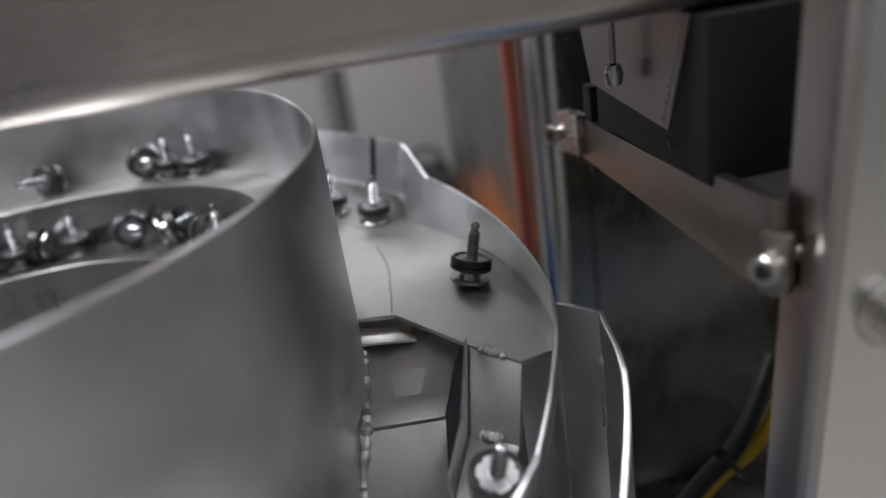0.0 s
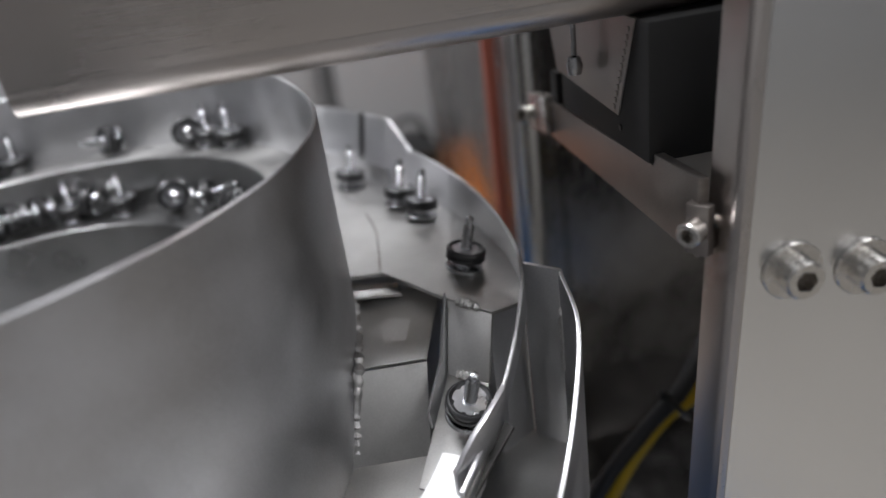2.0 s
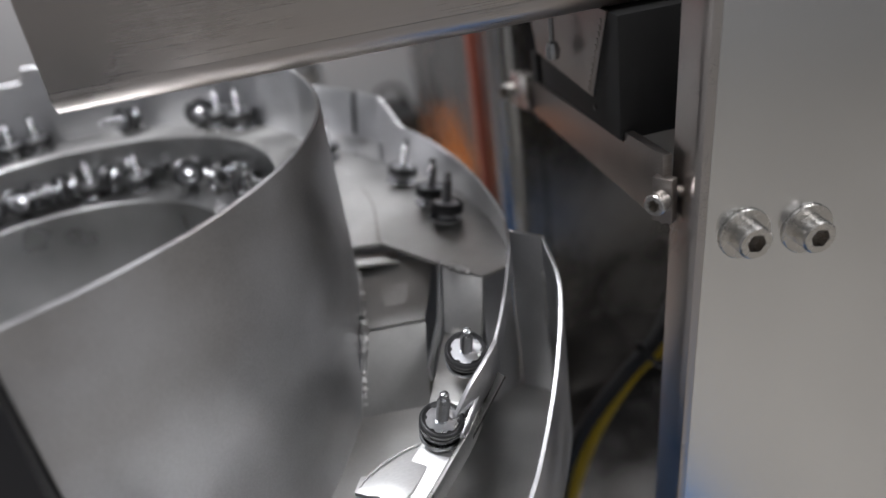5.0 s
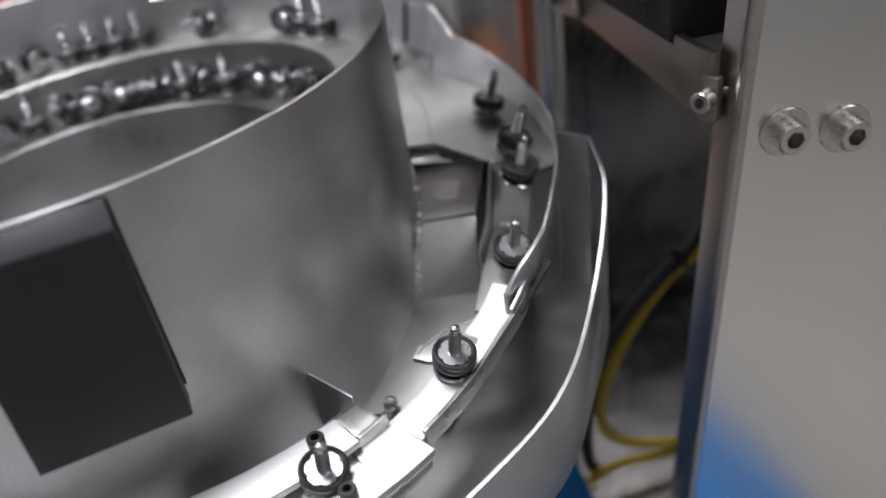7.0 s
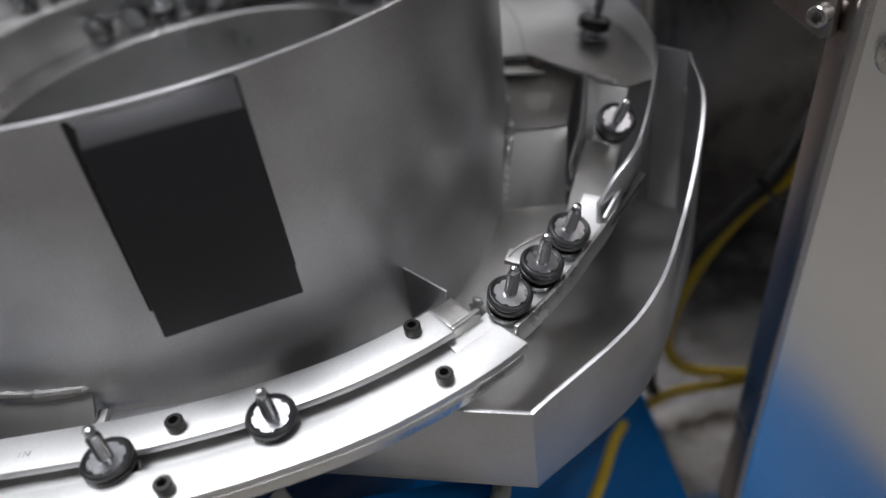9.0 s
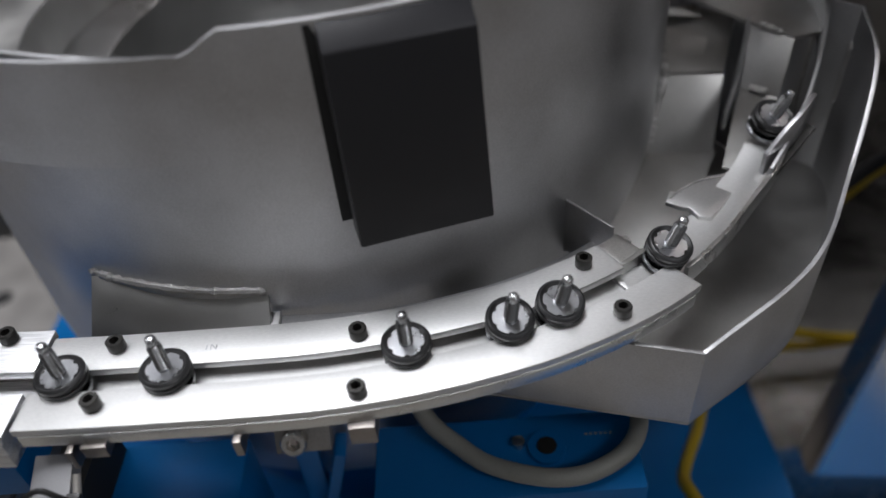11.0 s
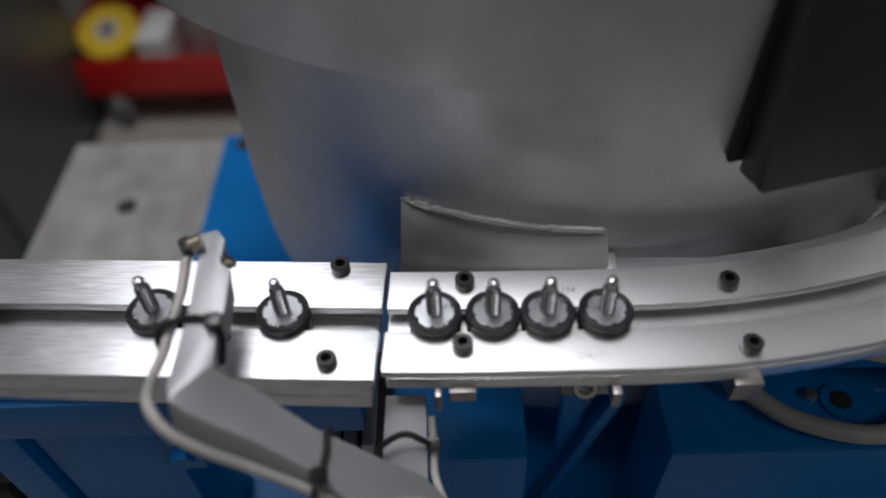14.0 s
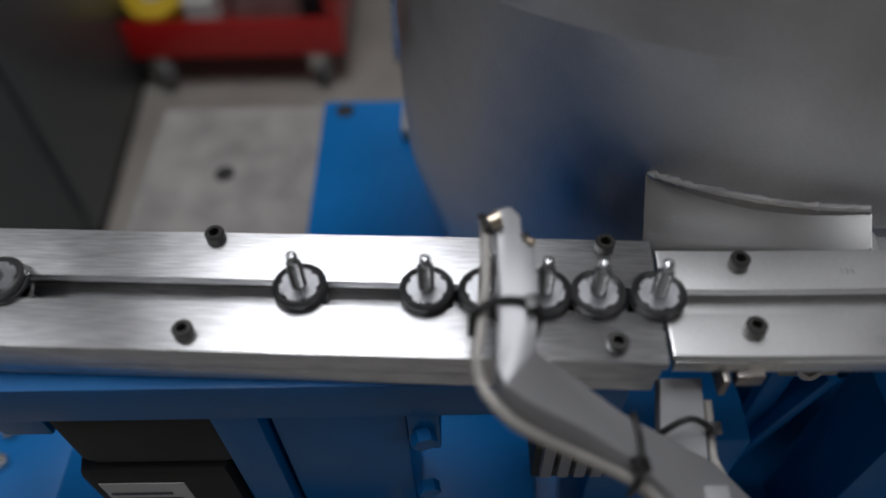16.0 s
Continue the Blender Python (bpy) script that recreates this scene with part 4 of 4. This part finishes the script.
    part("red_strip", box(0.2235, 0.236, 0.70, 0.712, 0.3, 1.9, 0.002), COPPER_RED, cab, "reddish brown edge strip")


# ---- far background ----
def background():
    c = thing("tool_cart", "red steel tool cart with clutter on its lower tray", "tool cart")
    x0, x1, y0, y1 = -1.27, -0.68, 1.52, 1.98
    part("tray_floor", box(x0, x1, y0, y1, 0.11, 0.12, 0.002), RED, c)
    part("tray_front", box(x0, x1, y0, y0 + 0.006, 0.1205, 0.215, 0.002), RED, c)
    part("tray_back", box(x0, x1, y1 - 0.006, y1, 0.1205, 0.215, 0.002), RED, c)
    part("tray_side", box(x0, x0 + 0.006, y0 + 0.0065, y1 - 0.0065, 0.1205, 0.215, 0.002), RED, c)
    part("tray_side", box(x1 - 0.006, x1, y0 + 0.0065, y1 - 0.0065, 0.1205, 0.215, 0.002), RED, c)
    for x, y in ((x0 + 0.001, y0), (x1 - 0.036, y0), (x0 + 0.001, y1 - 0.035), (x1 - 0.036, y1 - 0.035)):
        part("upright", box(x, x + 0.035, y - 0.001, y + 0.034, 0.2155, 0.84, 0.003), RED, c)
    part("top_tray", box(x0, x1, y0, y1, 0.84, 0.92, 0.006), RED, c)
    for x, y in ((-1.165, y0 + 0.03), (-0.755, y0 + 0.03), (-1.165, y1 - 0.06), (-0.755, y1 - 0.06)):
        w = part("castor", box(x - 0.022, x + 0.022, y - 0.03, y + 0.03, 0.06, 0.1095, 0.004), STAINLESS_BOLT, c)
        part("tyre", lathe([(0, -0.016), (0.048, -0.016), (0.050, -0.010), (0.050, 0.010), (0.048, 0.016), (0, 0.016)], 28, pose(x, y, 0.050, 0, 90, 25)), CASTOR, w)
        part("hub_cap", lathe([(0, 0.0165), (0.03, 0.0165), (0.026, 0.022), (0, 0.022)], 20, pose(x, y, 0.050, 0, 90, 25)), LABEL, w)
    for name, lab, cat, mat, b in (("yellow_tape_roll", "yellow tape roll lying in the cart tray", "tape roll", YELLOW, None),
                                   ("grey_box", "grey cardboard box in the cart tray", "box", PLATE_GREY, (-0.98, -0.80, 1.66, 1.86, 0.1205, 0.26)),
                                   ("white_box", "white paper box in the cart tray", "box", LABEL, (-1.065, -0.995, 1.55, 1.7, 0.1205, 0.235)),
                                   ("dark_tool_case", "dark plastic tool case in the cart tray", "case", BLACK_BOX, (-0.785, -0.695, 1.58, 1.85, 0.1205, 0.24))):
        t = thing(name, lab, cat)
        if b:
            part("body", box(*b, 0.004), mat, t)
            part("lid", box(b[0] - 0.003, b[1] + 0.003, b[2] - 0.003, b[3] + 0.003, b[5], b[5] + 0.012, 0.003), mat, t)
        else:
            part("ring", lathe([(0.03, 0), (0.075, 0), (0.08, 0.006), (0.08, 0.05), (0.075, 0.056), (0.03, 0.056), (0.03, 0)], 36, pose(-1.155, 1.64, 0.19, 25, 0, 0)), mat, t)
            part("core", lathe([(0.022, -0.07), (0.0295, -0.07), (0.0295, 0.058), (0.022, 0.058), (0.022, -0.07)], 24, pose(-1.155, 1.64, 0.19, 25, 0, 0)), LABEL, t)
    k = thing("steel_cabinet", "dark grey-green painted steel cabinet standing on the floor", "cabinet", at=pose(-1.185, 1.0, 0, 0, 0, 4))
    part("body", box(-0.9, 0, 0, 0.6, 0.04, 1.7, 0.006), CABINET, k)
    part("door", box(-0.885, -0.455, -0.018, -0.002, 0.08, 1.66, 0.004), CABINET, k)
    part("door", box(-0.445, -0.015, -0.018, -0.002, 0.08, 1.66, 0.004), CABINET, k)
    part("plinth", box(-0.89, -0.01, 0.01, 0.59, 0, 0.0395, 0.001), BLACK_PAINT, k)
    bn = thing("workbench", "low wooden-topped workbench against the far cabinets", "workbench")
    part("top", box(0.05, 1.4, 1.45, 2.0, 0.57, 0.60, 0.003), ORANGE, bn)
    for x, y in ((0.08, 1.48), (1.3, 1.48), (0.08, 1.92), (1.3, 1.92)):
        part("leg", box(x, x + 0.05, y, y + 0.05, 0, 0.57, 0.003), CABINET, bn)
    co = thing("yellow_cable_coil", "coil of yellow cable lying on the workbench", "cable coil")
    for i in range(4):
        part("turn", tube([(0.42 + (0.09 - 0.012 * i) * math.cos(a), 1.60 + (0.075 - 0.01 * i) * math.sin(a), 0.66 + 0.02 * i) for a in steps(0, 6.28, 14)], 0.011, 10, 4), YELLOW, co)
    bl = thing("black_bag", "dark tool bag on the workbench", "bag")
    part("body", box(0.20, 0.33, 1.62, 1.8, 0.6005, 0.72, 0.03), BLACK_PAINT, bl)
    part("strap", tube([(0.22, 1.7, 0.71), (0.24, 1.68, 0.77), (0.29, 1.68, 0.77), (0.31, 1.7, 0.71)], 0.006, 8, 6), BLACK_PAINT, bl)
    rd = thing("red_box", "red plastic box on the workbench", "box")
    part("body", box(0.33, 0.56, 1.50, 1.56, 0.6005, 0.645, 0.004), RED, rd)
    part("lid", box(0.327, 0.563, 1.497, 1.563, 0.6455, 0.655, 0.003), RED, rd)
    for i, x in enumerate((-1.0, -0.44, 0.145, 0.72)):
        g = thing("tall_cabinet", "pale grey steel cabinet along the far wall", "cabinet", "far cabinets")
        part("body", box(x, x + 0.53, 2.35, 2.9, 0, 2.0, 0.006), WALL, g)
        part("door", box(x + 0.02, x + 0.51, 2.33, 2.3495, 0.06, 1.95, 0.004), WALL, g)
        part("handle", box(x + 0.46, x + 0.475, 2.31, 2.3295, 0.9, 1.05, 0.003), BLACK_PAINT, g)


# ---- the conveyed parts ----
def rubber_mount():
    """A rubber-and-metal mount with a threaded stud; its origin is the middle of the neck."""
    t = thing("rubber_mount", "black rubber mount with a zinc-plated threaded stud", "rubber mount", "rubber mounts")
    flange = [(0.0065, 0.0022), (0.0118, 0.0020), (0.0124, 0.0026), (0.0124, 0.0046), (0.0113, 0.0051), (0.0113, 0.0055), (0.0123, 0.0060), (0.0124, 0.0080),
              (0.0116, 0.0090), (0.0108, 0.0093), (0.0102, 0.0089), (0.0096, 0.0084), (0.0090, 0.0081), (0.0060, 0.0081), (0.0040, 0.0080)]
    part("upper_flange", lathe(flange, 40), RUBBER, t, "ribbed black rubber flange")
    part("neck", lathe([(0.0062, -0.0040), (0.0062, 0.0023)], 24), ZINC, t, "plated metal neck")
    part("lower_flange", lathe([(0, -0.0055), (0.0112, -0.0055), (0.0118, -0.0050), (0.0118, -0.0034), (0.0110, -0.0028), (0.0060, -0.0027)], 36), ZINC, t, "plated metal lower flange")
    bm = bmesh.new()
    out, inn = [], []
    n = 48
    for i in range(n):
        a = 2 * math.pi * i / n
        r = 0.0090 if i % 8 > 1 else 0.0080
        out.append((r * math.cos(a), r * math.sin(a)))
        inn.append((0.0036 * math.cos(a), 0.0036 * math.sin(a)))
    for z0, z1 in ((0.0078, 0.0083),):
        vo, vi = [bm.verts.new((*p, z1)) for p in out], [bm.verts.new((*p, z1)) for p in inn]
        lo = [bm.verts.new((*p, z0)) for p in out]
        for i in range(n):
            j = (i + 1) % n
            bm.faces.new((vo[i], vo[j], vi[j], vi[i]))
            bm.faces.new((lo[i], lo[j], vo[j], vo[i]))
    part("washer", bm, GREY_WASHER, t, "notched plated washer", smooth=False)
    prof = [(0.0036, 0.0075), (0.0036, 0.0095)]
    z = 0.0098
    while z < 0.0235:
        prof += [(0.0036, z), (0.0031, z + 0.00045)]
        z += 0.0009
    prof += [(0.0033, 0.0242), (0.0023, 0.0252), (0.0022, 0.0262), (0.0027, 0.0270), (0.0027, 0.0286), (0.0021, 0.0298), (0.0009, 0.0304), (0, 0.0305)]
    part("stud", lathe(prof, 20), ZINC, t, "zinc-plated threaded stud with a rounded tip")
    return t


def along(s, spin, bank, lean_y=0.0, lean_x=0.0):
    p, d = on_track(s)
    q, _ = on_track(max(0, s - 0.012))
    r, _ = on_track(min(RUN[-1], s + 0.012))
    way = (r - q).normalized()
    side = Vector((way.y, -way.x, 0)).normalized()
    up = side.cross(way).normalized()
    if up.z < 0:
        up = -up
    rot = Matrix((way, up.cross(way), up)).transposed().to_4x4()
    return Matrix.Translation(p) @ rot @ pose(0, 0, 0.0018 * bank / 15.0, bank, 0, 0) @ pose(0, 0, 0, lean_x, lean_y, spin)


# seconds and metres along the track line, mount by mount
TRAVEL = [
    [(0, 1.055), (0.5, 1.030), (1.0, 0.970), (2.0, 0.905), (2.4, 0.885), (4.7, 0.88), (5.5, 0.84), (8.5, 0.660), (11, 0.520), (12.5, 0.45), (14, 0.37), (15, 0.32), (16, 0.2755)],
    [(0, 1.2135), (0.5, 1.176), (1, 1.1505), (1.5, 1.129), (1.75, 1.095), (2.0, 1.056), (2.5, 1.049), (3.2, 1.049), (4.5, 1.045), (5.3, 0.990), (5.5, 0.981), (6, 0.956), (6.5, 0.906), (7, 0.868), (7.5, 0.8345),
     (8, 0.7895), (8.5, 0.7475), (9.6, 0.668), (11, 0.5955), (11.5, 0.558), (12, 0.5345), (12.5, 0.5155), (13, 0.501), (13.5, 0.485), (14, 0.4715), (14.5, 0.4595), (15, 0.4445), (15.5, 0.430), (16, 0.416)],
    [(0, 1.3555), (0.5, 1.297), (1, 1.242), (1.5, 1.2065), (2, 1.173), (2.5, 1.152), (3.2, 1.151), (4.4, 1.140), (5.0, 1.06), (5.5, 1.037), (6, 1.003), (6.5, 0.9845), (7, 0.9645), (7.5, 0.9155), (8, 0.8705), (8.5, 0.8305),
     (9.7, 0.735), (11, 0.6475), (11.5, 0.6335), (12, 0.6195), (12.5, 0.5955), (13, 0.5625), (13.5, 0.5455), (14, 0.5325), (14.5, 0.518), (15, 0.502), (15.5, 0.487), (16, 0.4735)],
    [(0, 1.402), (0.5, 1.379), (1, 1.3645), (1.5, 1.330), (2, 1.269), (2.5, 1.249), (3.2, 1.248), (4.4, 1.235), (5.5, 1.176), (6, 1.143), (6.5, 1.100), (7, 1.053), (7.5, 1.027), (8, 0.990), (8.5, 0.9735),
     (9.7, 0.868), (11, 0.7655), (11.5, 0.728), (12, 0.690), (12.5, 0.6705), (13, 0.6485), (13.5, 0.6285), (14, 0.6025), (14.5, 0.5685), (15, 0.547), (15.5, 0.5235), (16, 0.500)],
    [(0, 1.43), (1, 1.39), (1.5, 1.358), (2, 1.302), (2.5, 1.277), (3.2, 1.276), (4.4, 1.265), (5.5, 1.210), (6, 1.175), (6.5, 1.144), (7, 1.117), (7.5, 1.054), (8, 1.028), (8.5, 0.996),
     (9.7, 0.908), (11, 0.818), (11.5, 0.7775), (12, 0.7375), (12.5, 0.700), (13, 0.674), (13.5, 0.6545), (14, 0.629), (14.5, 0.603), (15, 0.5735), (15.5, 0.5495), (16, 0.526)],
    [(0, 1.460), (1, 1.42), (1.5, 1.3955), (2, 1.3715), (2.5, 1.3585), (3.2, 1.357), (4.4, 1.335), (5.5, 1.2495), (6, 1.212), (6.5, 1.176), (7, 1.150), (7.5, 1.1265), (8, 1.062), (8.5, 1.0275),
     (9.7, 0.938), (11, 0.8455), (11.5, 0.804), (12, 0.765), (12.5, 0.7285), (13, 0.699), (13.5, 0.6795), (14, 0.654), (14.5, 0.629), (15, 0.6035), (15.5, 0.575), (16, 0.5495)],
    [(0, 1.52), (2.5, 1.46), (3.2, 1.459), (4.4, 1.445), (5.5, 1.356), (6, 1.332), (6.5, 1.262), (7, 1.2205), (7.5, 1.183), (8, 1.1465), (8.5, 1.1165),
     (9.7, 1.04), (11, 0.9185), (11.5, 0.877), (12, 0.837), (12.5, 0.7915), (13, 0.7525), (13.5, 0.707), (14, 0.6805), (14.5, 0.6555), (15, 0.632), (15.5, 0.6045), (16, 0.576)],
    [(0, 1.60), (2.5, 1.545), (4.4, 1.54), (5.5, 1.49), (7, 1.38), (8.5, 1.245), (9.7, 1.14), (11, 1.046), (11.5, 1.028), (12, 1.011), (12.5, 0.975), (14, 0.905), (16, 0.80)],
]
LEAN = [(0, 0), (6, 4), (-5, 5), (8, 0), (4, -4), (-3, 6), (5, 3), (0, 5)]

# degrees round the bowl: (upper or lower ledge, lying or upright, rows of seconds and degrees)
DRIFT_A = [(0, 15), (0.5, 12), (1, 9), (1.5, 6), (2, 4.2), (3, 3.0), (5.5, 0), (6.5, -2), (7.5, -4.5), (8.7, -8), (11, -18), (16, -40)]
DRIFT_B = [(0, 14), (0.5, 12), (1, 9.5), (1.5, 6.5), (2, 4.5), (3, 3.0), (5.5, 0), (6.5, -4.5), (7.5, -9.5), (8.7, -15), (11, -26), (16, -50)]
IN_BOWL = [(1, 0, 68, DRIFT_A), (1, 0, 49.5, DRIFT_B), (1, 1, 43, DRIFT_B), (1, 1, 36.5, DRIFT_B), (1, 1, 88.5, DRIFT_B), (1, 1, 94, DRIFT_B), (1, 1, 99.5, DRIFT_B), (1, 1, 105, DRIFT_B),
           (1, 0, 112, DRIFT_B), (1, 0, 119, DRIFT_B), (1, 1, 127, DRIFT_B), (1, 1, 133, DRIFT_B), (1, 1, 139, DRIFT_B), (1, 0, 147, DRIFT_B),
           (2, 0, 47.5, DRIFT_A), (2, 0, 36, DRIFT_A), (2, 0, 22, DRIFT_A), (2, 1, 15, DRIFT_A), (2, 1, 61.8, DRIFT_B), (2, 0, 69.5, DRIFT_B), (2, 1, 75.8, DRIFT_B),
           (2, 0, 82.5, DRIFT_B), (2, 0, 89, DRIFT_B), (2, 0, 95.5, DRIFT_B), (2, 0, 102, DRIFT_B), (2, 0, 110, DRIFT_B), (2, 1, 118, DRIFT_B), (2, 0, 126, DRIFT_B), (2, 0, 136, DRIFT_B)]


def in_bowl(level, upright, angle, i):
    c, s = math.cos(radians(angle)), math.sin(radians(angle))
    r, z = (0.238, 1.101 - 0.022 * angle / 90) if level == 1 else (0.1955, 1.060 - 0.020 * angle / 90)
    if upright:
        return pose(C[0] + r * c, C[1] + r * s, z + 0.0052, 0, 0, i * 37)
    turn = angle + (150, 200, 165, 215)[i % 4]
    return pose(C[0] + (r + 0.002) * c, C[1] + (r + 0.002) * s, z + 0.0118, 0, 0, turn) @ pose(0, 0, 0, 0, 78, i * 31)


def motions():
    first = rubber_mount()
    mounts = [first] + [copy_thing(first, Matrix()) for _ in range(len(TRAVEL) + len(IN_BOWL) - 1)]
    for i, rows in enumerate(TRAVEL):
        ob = mounts[i]
        fine = []
        for (t0, s0), (t1, s1) in zip(rows, rows[1:]):
            n = max(1, round((t1 - t0) / 0.25))
            fine += [(t0 + (t1 - t0) * k / n, s0 + (s1 - s0) * k / n) for k in range(n)]
        fine.append(rows[-1])
        keyed = []
        for t, s in fine:
            on = min(1.0, max(0.0, (s - 0.93) / 0.05))
            bank = 15.0 * min(1.0, max(0.0, (s - 0.74) / 0.08)) * (1.0 - 0.5 * min(1.0, max(0.0, (s - 1.27) / 0.08)))
            keyed.append((t, along(s, i * 47, bank, 0.6 * LEAN[i][1] * on, 0.5 * LEAN[i][0] * on)))
        walk(ob, keyed)
    for i, (level, upright, at, drift) in enumerate(IN_BOWL):
        walk(mounts[len(TRAVEL) + i], [(t, in_bowl(level, upright, at + d, i)) for t, d in drift])


room()
lamps()
bowl()
magnet_box()
pocket(outer_track())
pan_details(return_pan())
track_details(curved_rails())
linear_rails()
screws()
hopper()
sensor_arm()
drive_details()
background()
motions()
